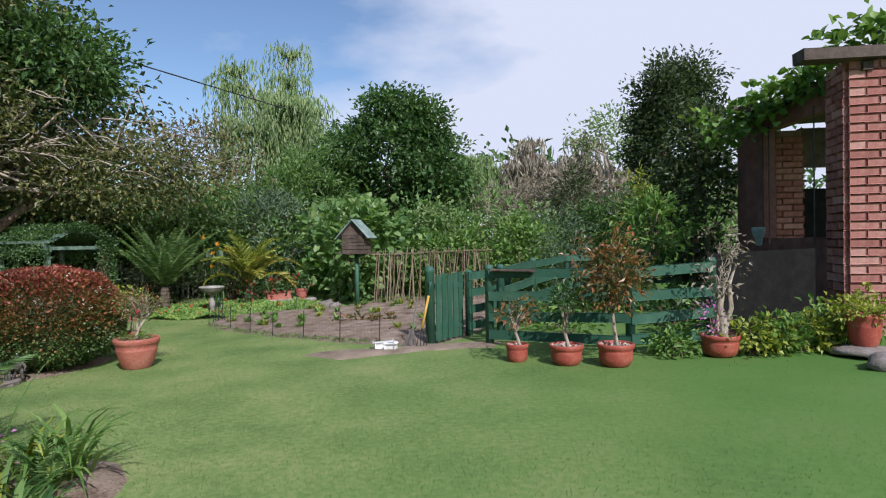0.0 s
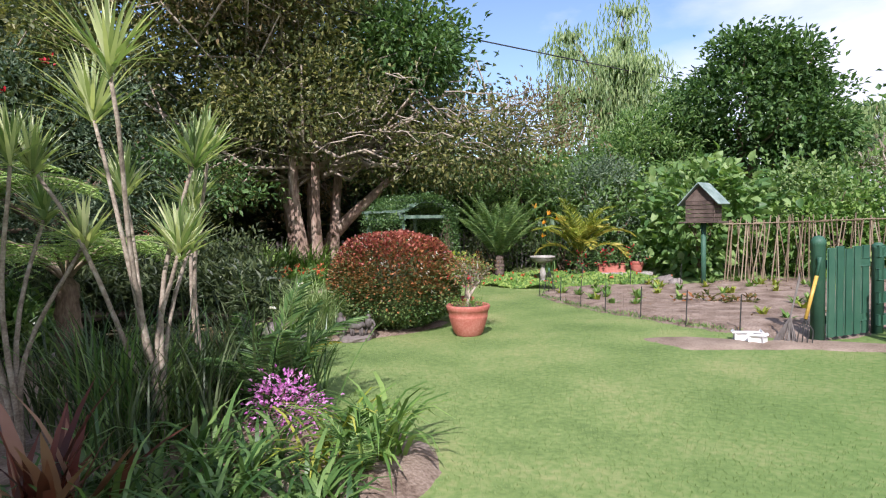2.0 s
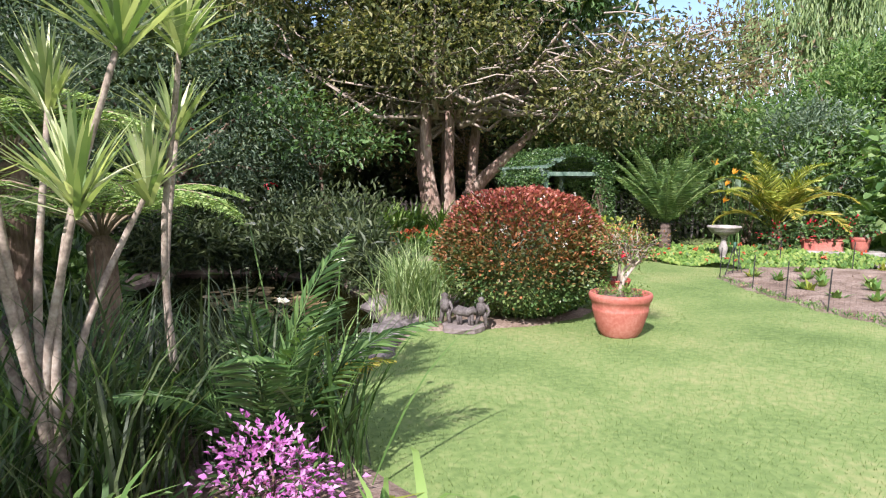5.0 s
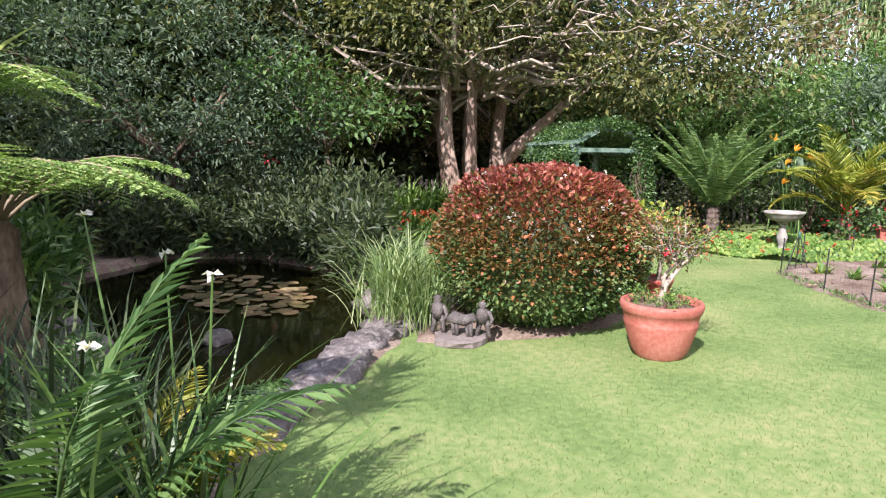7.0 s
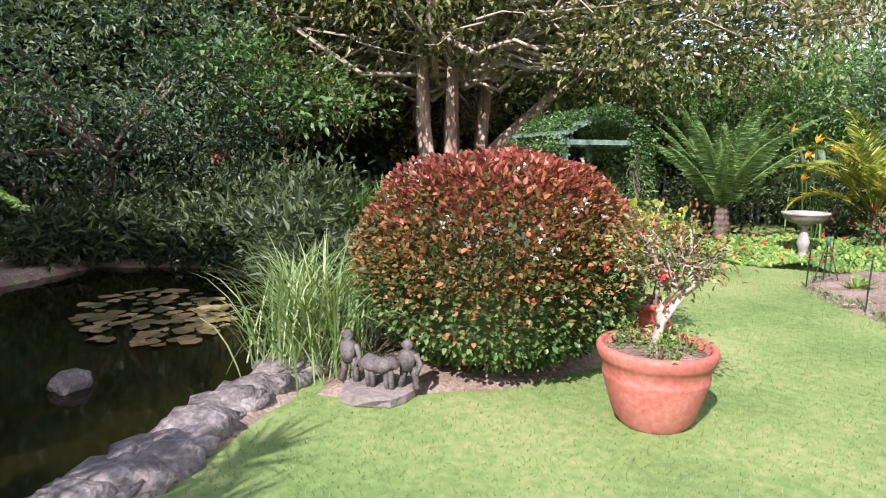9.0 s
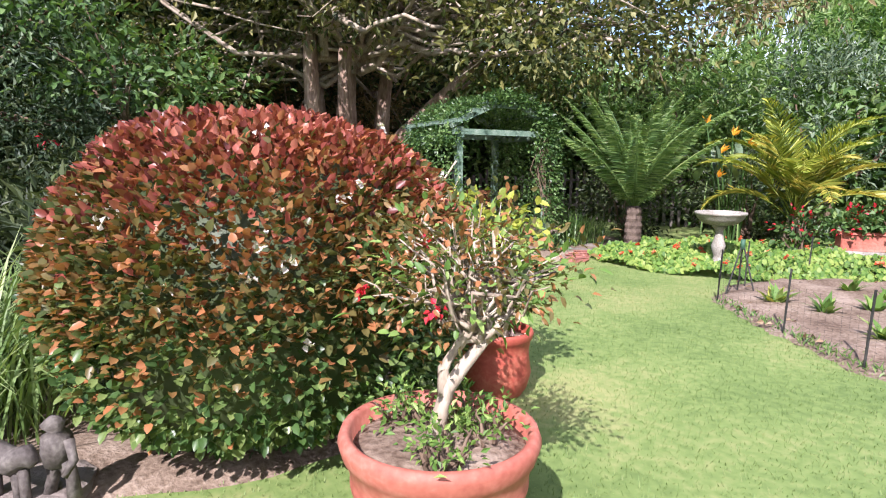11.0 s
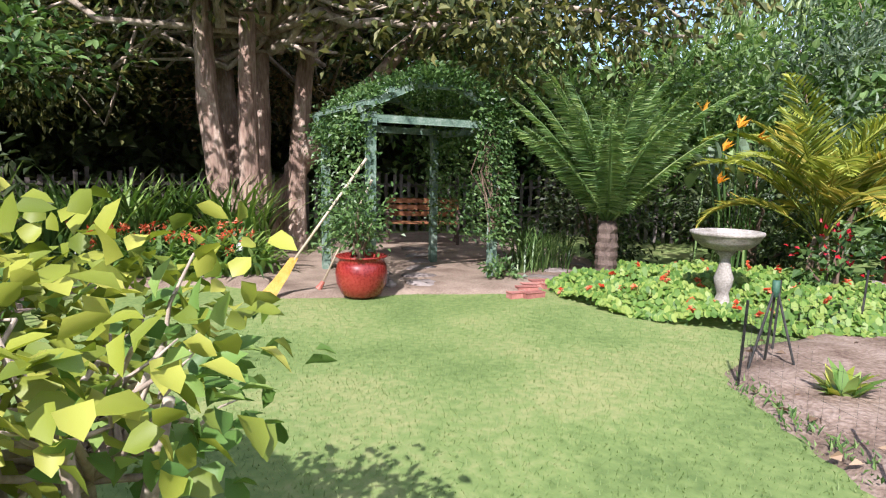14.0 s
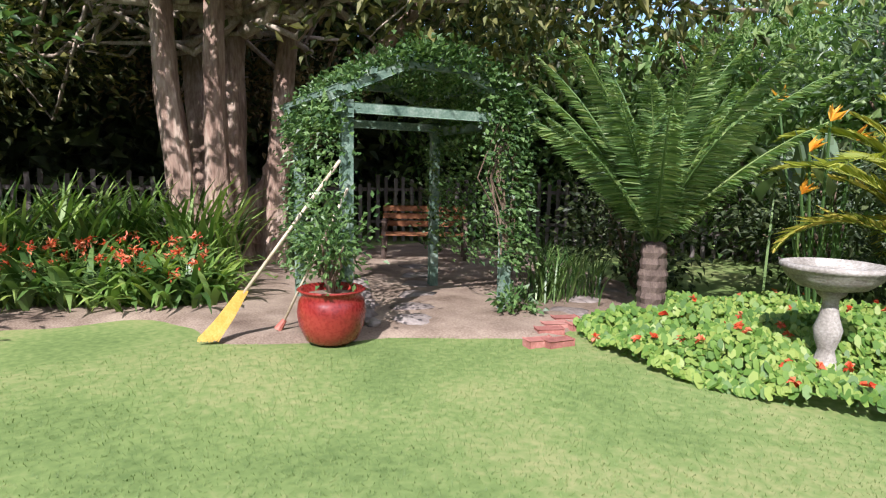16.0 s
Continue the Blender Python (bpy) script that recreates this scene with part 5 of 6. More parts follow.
for u in (0.0, W):
    board("beam", ap(u, -0.1, 1.8), ap(u, 1.6, 1.8), 0.08, 0.05, M_PALEGREEN, arb)
for u, z in ((-0.1, 1.98), (W * 0.12, 2.13), (W * 0.32, 2.29), (W * 0.5, 2.29), (W * 0.68, 2.29), (W * 0.88, 2.13), (W + 0.1, 1.98)):
    board("lath", ap(u, -0.15, z), ap(u, 1.65, z), 0.05, 0.03, M_PALEGREEN, arb)
ivy = thing("ivy", "dense green ivy climbing over the arbour", "climber", (0, 0, 0))
P, D = [], []
for i in range(11000):
    part = RNG.uniform()
    d = RNG.uniform(-0.1, 1.7)
    if part < 0.62:
        th = RNG.uniform(-0.1, math.pi + 0.1)
        lump = 0.07 * noise.noise((3 * th, 2 * d, 0.0))
        u, z = W / 2 - math.cos(th) * (W / 2 + 0.06 + lump), 1.72 + math.sin(th) * (0.6 + lump)
        nrm = (-math.cos(th), math.sin(th))
    elif part < 0.88:
        u, z, nrm = W + RNG.normal() * 0.09 + 0.02, RNG.uniform(0.5, 1.95), (1, 0.1)
    else:
        u, z, nrm = -0.02 - abs(RNG.normal()) * 0.06, RNG.uniform(0.3, 1.95), (-1, 0.1)
    if RNG.uniform() < 0.35 and part < 0.88 and (u > W - 0.3 or z > 2.26):
        d = -0.12 + RNG.normal() * 0.06
    P.append(np.array(ap(u + RNG.normal() * 0.055, d, z + RNG.normal() * 0.055)))
    n3 = ax_ * nrm[0] + Vector((0, 0, nrm[1])) - back_ * (0.7 if d < 0 else 0.0)
    D.append(np.array(n3) + RNG.normal(size=3) * 0.6 - np.array([0, 0, 0.4]))
for i in range(2600):
    u = RNG.uniform(-0.1, W + 0.1)
    P.append(np.array(ap(u, RNG.uniform(0.15, 1.7), 1.95 + 0.38 * math.sin(math.pi * np.clip(u / W, 0.05, 0.95)) + RNG.normal() * 0.05)))
    D.append(RNG.normal(size=3) + np.array([0, 0, 0.6]))
for i in range(380):
    drop = abs(RNG.normal())
    P.append(np.array(ap(W - 0.12 - 0.22 * RNG.uniform() ** 2 + RNG.normal() * 0.05, -0.12 + RNG.normal() * 0.05, 2.05 - 0.45 * drop)))
    D.append(RNG.normal(size=3) - np.array(back_) - np.array([0, 0, 0.5]))
leaves("leaf_mass", np.array(P), np.array(D), 0.058 * RNG.uniform(0.6, 1.3, len(P)), 0.044, L_IVY, ivy, rich=False)
hang = [tube([ap(W - 0.05 + RNG.normal() * 0.1, -0.1, 1.9), ap(W - 0.1 + RNG.normal() * 0.12, -0.12, 1.3), ap(W + RNG.normal() * 0.1, -0.1, 0.6)], 0.006, 4) for i in range(16)]
mesh("stems", *join(hang), M_BARK, ivy)
# bench behind the arbour
bn = thing("bench", "red-brown slatted wooden garden bench", "bench", (-12.3, 15.75, float(gz(-12.3))), rz=radians(52))
for x in (-0.62, 0.62):
    b = board("leg", (x, -0.2, 0), (x, -0.2, 0.62), 0.06, 0.06, M_TIMBER, up=(0, 1, 0)); b.parent = bn
    b = board("leg", (x, 0.25, 0), (x, 0.3, 0.85), 0.06, 0.06, M_TIMBER, up=(0, 1, 0)); b.parent = bn
    b = board("armrest", (x, -0.24, 0.62), (x, 0.27, 0.62), 0.04, 0.07, M_TIMBER); b.parent = bn
for i in range(4):
    b = board("seat_slat", (-0.66, -0.18 + 0.12 * i, 0.42), (0.66, -0.18 + 0.12 * i, 0.42), 0.1, 0.025, M_BENCH, up=(0, 1, 0)); b.parent = bn
for z in (0.56, 0.68, 0.8):
    b = board("back_slat", (-0.66, 0.27, z), (0.66, 0.27, z), 0.09, 0.025, M_BENCH); b.parent = bn
# paling fence
pal = thing("paling_fence", "old grey picket fence in the shade", "fence", (0, 0, 0))
line = [(-16.6, 5.0), (-16.3, 10.0), (-15.7, 14.5), (-14.6, 17.2), (-12.2, 19.6), (-8.5, 20.3)]
for (x0, y0), (x1, y1) in zip(line, line[1:]):
    L = math.hypot(x1 - x0, y1 - y0)
    for h in (0.45, 1.15):
        board("rail", (x0, y0, float(gz(x0)) + h * 0.9), (x1, y1, float(gz(x1)) + h * 0.9), 0.07, 0.03, M_FENCE, pal)
    k = int(L / 0.17)
    for i in range(k):
        x, y = x0 + (x1 - x0) * i / k + 0.04, y0 + (y1 - y0) * i / k
        board("paling", (x, y, float(gz(x)) - 0.03), (x + random.uniform(-.03, .03), y, float(gz(x)) + random.uniform(1.1, 1.32)), 0.065, 0.018, M_FENCE, pal, up=((x1 - x0) / L, (y1 - y0) / L, 0))
# glazed cauldron with its climber
cx, cy = -9.03, 12.27
cau = thing("cauldron_pot", "glossy dark red glazed pot with a turned-out rim", "flower pot", (cx, cy, az_ + 0.02))
v, f = lathe([(0.15, 0), (0.2, 0.03), (0.25, 0.14), (0.265, 0.24), (0.25, 0.33), (0.225, 0.37), (0.24, 0.4), (0.265, 0.415), (0.25, 0.425), (0.22, 0.41), (0.2, 0.36)], 36)
mesh("body", v, f, M_GLAZE, cau, smooth=True)
mesh("soil", *lathe([(0.21, 0.35), (0.21, 0.37), (0.01, 0.38)], 20), M_SOIL, cau)
shrub("leafy climber growing up from the red pot", cx - 0.03, cy + 0.02, 0.18, 0.18, 1.2, L_IVY, n=750, leaf=(0.06, 0.035), clump=0.2, per=12, base=0.42, name="climber", category="climber")
br = thing("broom", "yellow-bristled broom with a pale handle leaning on the arbour", "broom", (-9.55, 11.5, az_ + 0.02))
bt = Vector(ap(-0.08, -0.08, 1.42)) - Vector((-9.55, 11.5, az_ + 0.02))
hd = bt * 0.26
mesh("handle", *tube([tuple(hd), tuple(bt)], 0.014, 8), M_STICK, br, smooth=True)
bp_ = []
for i in range(46):
    s = RNG.uniform(-1, 1)
    bp_.append(tube([tuple(hd + Vector((0.02 * s, 0.03 * s, 0.02))), tuple(hd * 0.5 + Vector((0.03 * s, 0.055 * s, 0))), (0.04 * s, 0.07 * s, RNG.uniform(0, 0.03))], [0.01, 0.009, 0.007], 4))
mesh("bristles", *join(bp_), M_YELLOW, br)
r2 = thing("hoe", "garden hoe leaning on the arbour beside the broom", "garden tool", (-9.5, 12.1, az_ + 0.02))
mesh("handle", *tube([(0, 0, 0.1), tuple(Vector(ap(-0.02, -0.09, 1.2)) - Vector((-9.5, 12.1, az_ + 0.02)))], 0.011, 8), M_STICK, r2, smooth=True)
mesh("blade", *join([tube([(-0.02, -0.05, 0.02), (0, 0, 0.1)], [0.035, 0.02], 8)]), M_TERRA, r2)
# stones and bricks of the path
for i, (x, y, s) in enumerate(((-9.15, 13.15, 0.2), (-9.6, 13.5, 0.22), (-10.1, 13.9, 0.22), (-10.6, 14.3, 0.2), (-11.1, 14.7, 0.22), (-11.7, 15.1, 0.2), (-8.5, 14.5, 0.18), (-8.75, 15.1, 0.2), (-8.95, 15.7, 0.2))):
    r_ = new("paver", rock_mesh(s, i + 2.2, 0.12))
    r_.data.materials.append(M_STONE)
    r_.matrix_world = pose(x, y, float(gz(x)) + 0.04, 0, 0, 37 * i)
    tagged(r_, "flat irregular stone paver set in the path", "paver", "path pavers")
for i, (x, y, a) in enumerate(((-7.92, 13.42, 70), (-7.82, 13.52, 75), (-8.1, 13.75, 60), (-8.2, 13.95, 65), (-8.05, 14.1, 70), (-8.3, 14.2, 62))):
    me = board_mesh("brick", (-0.11, 0, 0), (0.11, 0, 0), 0.07, 0.105, bevel=0.008)
    me.materials.append(M_BRICK)
    b = new("brick", me)
    b.matrix_world = pose(x, y, float(gz(x)) + 0.03, 0, 0, a)
    tagged(b, "worn red paving brick sunk in the path", "brick", "path bricks")
for i in range(22):
    s = i / 21
    x, y = -9.2 - 1.9 * s + random.uniform(-.05, .05), 12.72 + 0.1 * s + random.uniform(-.06, .06) + 1.0 * s
    r_ = new("edging_stone", rock_mesh(random.uniform(0.06, 0.1), i + 0.3, 0.7))
    r_.data.materials.append(M_STONE)
    r_.location = (x, y, float(gz(x)) + 0.05)
    tagged(r_, "small rounded edging stone beside the path", "stone", "path edging stones")

# clivias under the tree
def strap_clump(name, label, category, x, y, n, length, width, mat, spread=0.12, lean=(0.1, 0.7), bend=1.0, flower=None, z=None, group=""):
    z0 = float(gz(x)) + 0.02 if z is None else z
    t = thing(name, label, category, (x, y, z0), group=group)
    b = np.concatenate([RNG.normal(size=(n, 2)) * spread, np.zeros((n, 1)) - 0.02], 1)
    straps("leaf_mass", b, RNG.uniform(0, 6.283, n), length * RNG.uniform(0.7, 1.15, n), RNG.uniform(*lean, n), width * RNG.uniform(0.7, 1.2, n), mat, t, bend=bend * RNG.uniform(0.6, 1.4, n))
    if flower:
        fm, heads, fh, fs = flower
        for i in range(heads):
            a = RNG.uniform(0, 6.283)
            c = np.array([math.cos(a), math.sin(a), 0]) * RNG.uniform(0.05, 0.22) + np.array([0, 0, fh * RNG.uniform(0.65, 1.15)])
            mesh("stalk", *tube([(c[0] * 0.3, c[1] * 0.3, 0), tuple(c)], 0.007, 5), L_STRAP, t)
            k = 16
            leaves("flower", np.repeat(c[None], k, 0) + RNG.normal(size=(k, 3)) * 0.02, RNG.normal(size=(k, 3)) + [0, 0, 0.4], fs, fs * 0.5, fm, t)
    return t


for i in range(30):
    s = (i % 10) / 9
    row = i // 10
    x = -12.15 + 1.25 * s - row * 0.55 + RNG.normal() * 0.08
    y = 10.4 + 1.45 * s + row * 0.15 + RNG.normal() * 0.08
    strap_clump("clivia", "clivia with dark strap leaves and orange flower heads", "flowers", x, y, 36, 0.72, 0.072, (L_STRAP, L_BRIGHT, L_STRAP, L_NAST)[i % 4], lean=(0.1, 0.95), bend=1.3, flower=(F_ORANGE, 2, 0.5, 0.06) if RNG.uniform() < 0.75 else None, group="clivias in the border")
for i in range(16):
    strap_clump("agapanthus", "tall clump of green strap leaves behind the clivias", "plant", -12.4 - RNG.uniform(0, 1.2), 9.6 + 0.22 * i, 46, 1.35, 0.05, L_STRAP if i % 2 else L_BRIGHT, lean=(0.05, 0.5), group="strap-leaved clumps")
for i in range(8):
    strap_clump("agapanthus", "strap-leaved clump with yellowish leaves by the pond", "plant", -8.6 - 0.33 * i, 8.35 + 0.14 * i, 30, 0.7, 0.035, L_STRAP if i % 2 else L_BRIGHT, flower=(F_ORANGE, 1, 0.5, 0.08) if i < 3 else None, group="strap-leaved clumps")
for x, y in ((-9.0, 14.75), (-9.2, 15.1), (-8.9, 15.2)):
    strap_clump("grass_clump", "clump of dark grassy leaves beside the arbour", "plant", x, y, 70, 0.75, 0.018, L_STRAP, lean=(0.05, 0.55))
shrub("tangle of ivy and low leaves at the arbour's foot", -8.75, 14.15, 0.25, 0.3, 0.3, L_IVY, n=260, leaf=(0.07, 0.05), clump=0.12, name="ivy_tuft", category="plant")
shrub("dark shrub behind the cycad", -8.9, 16.3, 0.8, 0.7, 1.5, L_DARK, n=1600, leaf=(0.1, 0.06))
shrub("dark shrub behind the palms", -7.3, 17.6, 1.1, 0.7, 1.6, L_DARK, n=1800, leaf=(0.12, 0.06))

# cycad
cyx, cyy = -7.8, 14.75
cyc = thing("cycad", "cycad with a stout brown trunk and arching green fronds", "palm", (cyx, cyy, float(gz(cyx))))
prof = [(0.15, -0.05)] + [(0.108 + 0.013 * (i % 2), 0.05 * i) for i in range(14)] + [(0.1, 0.72), (0.02, 0.76)]
mesh("trunk", *lathe(prof, 18, 0.25), M_TIMBER, cyc, smooth=False)
n = 34
fronds("frond_mass", (0, 0, 0.68), [2.4 * i + RNG.normal() * 0.15 for i in range(n)], [RNG.uniform(1.5, 2.1) for i in range(n)], [0.04 + 0.6 * (i / n) + 0.12 * RNG.uniform() for i in range(n)], [0.4 + 0.5 * RNG.uniform() for i in range(n)],
       0.22, 0.026, L_CYCAD, L_CYCAD, cyc, pairs=92, vee=-0.55, sweep=0.4, stem=0.018)
# golden palm
gp = thing("golden_palm", "golden cane palm with yellow-green arching fronds", "palm", (-6.0, 15.85, float(gz(-6.0))))
for i in range(6):
    a = 1.3 * i
    mesh("cane", *tube([(0.07 * math.cos(a), 0.07 * math.sin(a), -0.05), (0.09 * math.cos(a), 0.09 * math.sin(a), 0.3), (0.05 * math.cos(a), 0.05 * math.sin(a), 0.62)], [0.035, 0.028, 0.02], 7), M_CANE, gp, smooth=True)
for k, (n, low, mt, mul) in enumerate(((13, 0.6, L_YELLOW, 1.0), (12, 0.5, L_PALM, 0.95))):
    fronds("frond_mass", (0, 0, low), [2.4 * i + 1.1 * k + RNG.normal() * 0.2 for i in range(n)], [mul * RNG.uniform(1.45, 2.0) for i in range(n)], [0.06 + (0.45 + 0.35 * k) * (i / n) for i in range(n)], [0.9 + 1.3 * RNG.uniform() for i in range(n)],
           0.36, 0.034, mt, L_YELLOW, gp, pairs=28, vee=0.35, sweep=0.65, start=0.3)
# strelitzia
stz = thing("strelitzia", "crane flower clump with paddle leaves and orange blooms", "flowers", (-6.9, 15.95, float(gz(-7))))
k = 16
b = np.concatenate([RNG.normal(size=(k, 2)) * 0.14, np.zeros((k, 1))], 1)
straps("stalks", b, RNG.uniform(0, 6.283, k), RNG.uniform(1.0, 1.5, k), RNG.uniform(0.02, 0.18, k), 0.022, L_STRAP, stz, bend=0.2)
tip = b + np.stack([RNG.normal(size=k) * 0.18, RNG.normal(size=k) * 0.18, RNG.uniform(0.9, 1.35, k)], 1)
leaves("paddle", tip, np.stack([RNG.normal(size=k) * 0.5, RNG.normal(size=k) * 0.5, np.ones(k)], 1), 0.5, 0.16, L_GREY, stz, rich=True)
for i, (dx, dy, h) in enumerate(((-0.35, -0.25, 1.95), (0.1, -0.35, 1.75), (0.25, -0.2, 1.6), (-0.05, -0.4, 1.15), (0.0, -0.45, 1.5))):
    mesh("flower_stalk", *tube([(dx * 0.2, dy * 0.2, 0), (dx, dy, h)], 0.012, 5), L_MID, stz)
    k = 7
    leaves("bloom", np.repeat(np.array([[dx, dy, h]]), k, 0), np.stack([0.7 + RNG.normal(size=k) * 0.4, RNG.normal(size=k) * 0.3, np.abs(RNG.normal(size=k)) + 0.3], 1), 0.15, 0.045, F_GOLD, stz)
# bird bath
bb = thing("bird_bath", "pale cast-stone bird bath on a turned pedestal", "bird bath", (-6.3, 14.35, float(gz(-6.4))))
mesh("pedestal", *lathe([(0.13, -0.02), (0.13, 0.04), (0.1, 0.07), (0.065, 0.1), (0.05, 0.16), (0.075, 0.24), (0.085, 0.3), (0.06, 0.38), (0.045, 0.46), (0.05, 0.5), (0.085, 0.53), (0.09, 0.56)], 24), M_CONCRETE, bb, smooth=True)
mesh("basin", *lathe([(0.09, 0.555), (0.2, 0.58), (0.27, 0.64), (0.295, 0.69), (0.312, 0.7), (0.308, 0.725), (0.275, 0.73), (0.25, 0.7), (0.15, 0.665), (0.01, 0.66)], 36), M_CONCRETE, bb, smooth=True)
# nasturtiums
nx_, ny_ = in_poly(NAST, 16000)
nz_ = gz(nx_) + 0.05 + 0.13 * np.clip(np.hypot(nx_ + 6.2, ny_ - 14.2) * 1.6, 0.2, 1) * np.clip(edge_dist(NAST, nx_, ny_) * 2.5, 0.15, 1) * RNG.uniform(0.35, 1.3, len(nx_)) + 0.06 * np.sin(nx_ * 5) * np.cos(ny_ * 6)
a = RNG.uniform(0, 6.283, len(nx_))
rr = RNG.uniform(0.013, 0.031, len(nx_))
ring = np.linspace(0, 6.283, 6, endpoint=False)
tilt = RNG.normal(size=(len(nx_), 2)) * 0.5 + np.array([0.35, -0.6])
vv = np.stack([np.stack([nx_ + rr * np.cos(q), ny_ + rr * np.sin(q), nz_ - rr * (np.cos(q) * tilt[:, 0] + np.sin(q) * tilt[:, 1])], 1) for q in ring], 1)
nast = mesh("nasturtiums", vv.reshape(-1, 3), np.arange(len(nx_) * 6).reshape(-1, 6), L_NAST, kind="stuff")
tagged(nast, "carpet of bright green round nasturtium leaves", "ground cover")
k = RNG.permutation(len(nx_))[:80]
fp = np.repeat(np.stack([nx_, ny_, nz_ + 0.04], 1)[k], 7, 0)
ob = leaves("nasturtium_flowers", fp, RNG.normal(size=fp.shape) + [0, 0, 0.5], 0.045, 0.04, F_ORANGE)
tagged(ob, "orange nasturtium flowers among the leaves", "flowers")
lx, ly = in_poly(NAST, 500)
ob = leaves("under_leaves", np.stack([lx, ly, gz(lx) + 0.03], 1), RNG.normal(size=(len(lx), 3)), 0.07, 0.05, L_MID)
tagged(ob, "darker leaves under the nasturtiums", "ground cover")

# ---- clipped bush and pots ----
hx, hy, hr, hh = -5.45, 7.98, 0.92, 1.45
hz = float(gz(hx))
bush = thing("clipped_bush", "large dome-clipped bush with red young leaves over green", "shrub", (hx, hy, hz))
n = 27000
d = unit(RNG.normal(size=(n, 3)))
d[:, 2] = np.abs(d[:, 2]) * np.where(RNG.uniform(size=n) < 0.76, 1, -0.95)
k = np.array([1 + 0.05 * noise.noise(Vector((q * 3.0).tolist())) for q in d])
sh = RNG.uniform(0.88, 1.02, n) * k
zc = 0.62
# superellipsoid: full sides, round top
e = (np.abs(d[:, 0]) ** 2.6 + np.abs(d[:, 1]) ** 2.6 + np.abs(d[:, 2]) ** 2.3) ** (-1 / 2.45)
pos = d * (e * sh)[:, None] * np.array([hr, hr, 0.0])
pos[:, 2] = np.where(d[:, 2] > 0, zc + d[:, 2] * e * sh * (hh - zc), zc + d[:, 2] * e * sh * zc)
q = 1 - 0.16 * np.clip((0.35 - pos[:, 2]) / 0.35, 0, 1)
pos[:, 0] *= q
pos[:, 1] *= q
red = pos[:, 2] / hh + RNG.normal(size=n) * 0.13
out = d + RNG.normal(size=(n, 3)) * 0.45 + np.array([0, 0, 0.35])
for m_, sel in ((L_RED, red > 0.8), (L_MIXED, (red > 0.42) & (red <= 0.8)), (L_DEEP, red <= 0.42)):
    leaves("foliage", pos[sel], out[sel], 0.043 * RNG.uniform(0.7, 1.25, sel.sum()), 0.032, m_, bush, rich=True)
pick = RNG.permutation(n)[:48]
fc = pos[pick] + d[pick] * 0.035
fp = np.repeat(fc, 8, 0) + RNG.normal(size=(384, 3)) * 0.014
leaves("blossom", fp, RNG.normal(size=fp.shape) + unit(fp), 0.03, 0.024, F_WHITE, bush)
# dark shell within the leaves, added to stand for the bush's inner shade
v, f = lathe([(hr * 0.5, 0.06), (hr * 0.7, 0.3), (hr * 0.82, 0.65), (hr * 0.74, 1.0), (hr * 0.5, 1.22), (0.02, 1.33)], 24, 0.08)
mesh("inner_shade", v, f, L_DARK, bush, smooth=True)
limbs((0, 0, -0.05), [(math.cos(a) * 0.6, math.sin(a) * 0.6, 0.7) for a in np.arange(0, 6.2, 0.6)], 0.03, M_PALE_BARK, bush)

p1x, p1y = -4.05, 7.92
pot("flower_pot", "large terracotta flower pot with a rolled rim", p1x, p1y, 0.298, 0.43, M_TERRA, rim=0.06, waist=0.6)
pz = float(gz(p1x)) + 0.37
rose = thing("potted_shrub", "old shrub with forked pale trunk and thin olive foliage", "potted plant", (p1x, p1y, pz))
mesh("trunk", *tube([(-0.02, -0.01, 0), (0.0, 0.0, 0.09), (0.01, 0.02, 0.17), (0.03, 0.07, 0.24), (0.05, 0.13, 0.31)], [0.03, 0.025, 0.023, 0.021, 0.019], 8), M_PALE_BARK, rose, smooth=True)
mesh("trunk", *tube([(0.005, 0.01, 0.15), (-0.01, 0.02, 0.23), (0.03, 0.05, 0.31), (0.05, 0.08, 0.36)], [0.021, 0.018, 0.017, 0.014], 8), M_PALE_BARK, rose, smooth=True)
pos, out, cc = clumped(1250, (-0.03, 0.13, 0.53), (0.29, 0.3, 0.19), 0.13, 8, 0.25)
leaves("foliage", pos, out + RNG.normal(size=pos.shape) * 0.5, 0.034 * RNG.uniform(0.6, 1.3, len(pos)), 0.017, L_MIXED, rose, rich=True)
pos2, out2, _ = clumped(420, (-0.03, 0.13, 0.5), (0.3, 0.31, 0.19), 0.13, 7, 0.3)
leaves("foliage", pos2, out2 + RNG.normal(size=pos2.shape) * 0.5, 0.042 * RNG.uniform(0.6, 1.3, len(pos2)), 0.02, L_BRIGHT, rose, rich=True)
limbs((0.05, 0.13, 0.3), cc[:60], 0.011, M_PALE_BARK, rose, wild=0.9, sides=5)
limbs((0.05, 0.08, 0.35), cc[60:90], 0.009, M_PALE_BARK, rose, wild=0.9, sides=5)
fp = np.repeat(np.array([[0.1, -0.1, 0.45], [-0.2, 0.1, 0.6], [-0.24, -0.12, 0.44]]), 12, 0)
leaves("flower", fp + RNG.normal(size=fp.shape) * 0.01, RNG.normal(size=fp.shape), 0.024, 0.02, F_RED, rose)
for i in range(10):
    a, q = RNG.uniform(0, 6.283), RNG.uniform(0.1, 0.24)
    shrub("low tuft of weeds in the terracotta pot", p1x + q * math.cos(a), p1y + q * math.sin(a), 0.09, 0.09, 0.46 + RNG.uniform(0, 0.08), L_BRIGHT, n=70, leaf=(0.03, 0.014), clump=0.07, per=8, base=0.37, name="weed_tuft", category="plant")

p2x, p2y = -4.98, 9.08
pot("flower_pot", "weathered red clay pot behind the clipped bush", p2x, p2y, 0.2, 0.36, M_REDPOT, rim=0.04, waist=0.78)
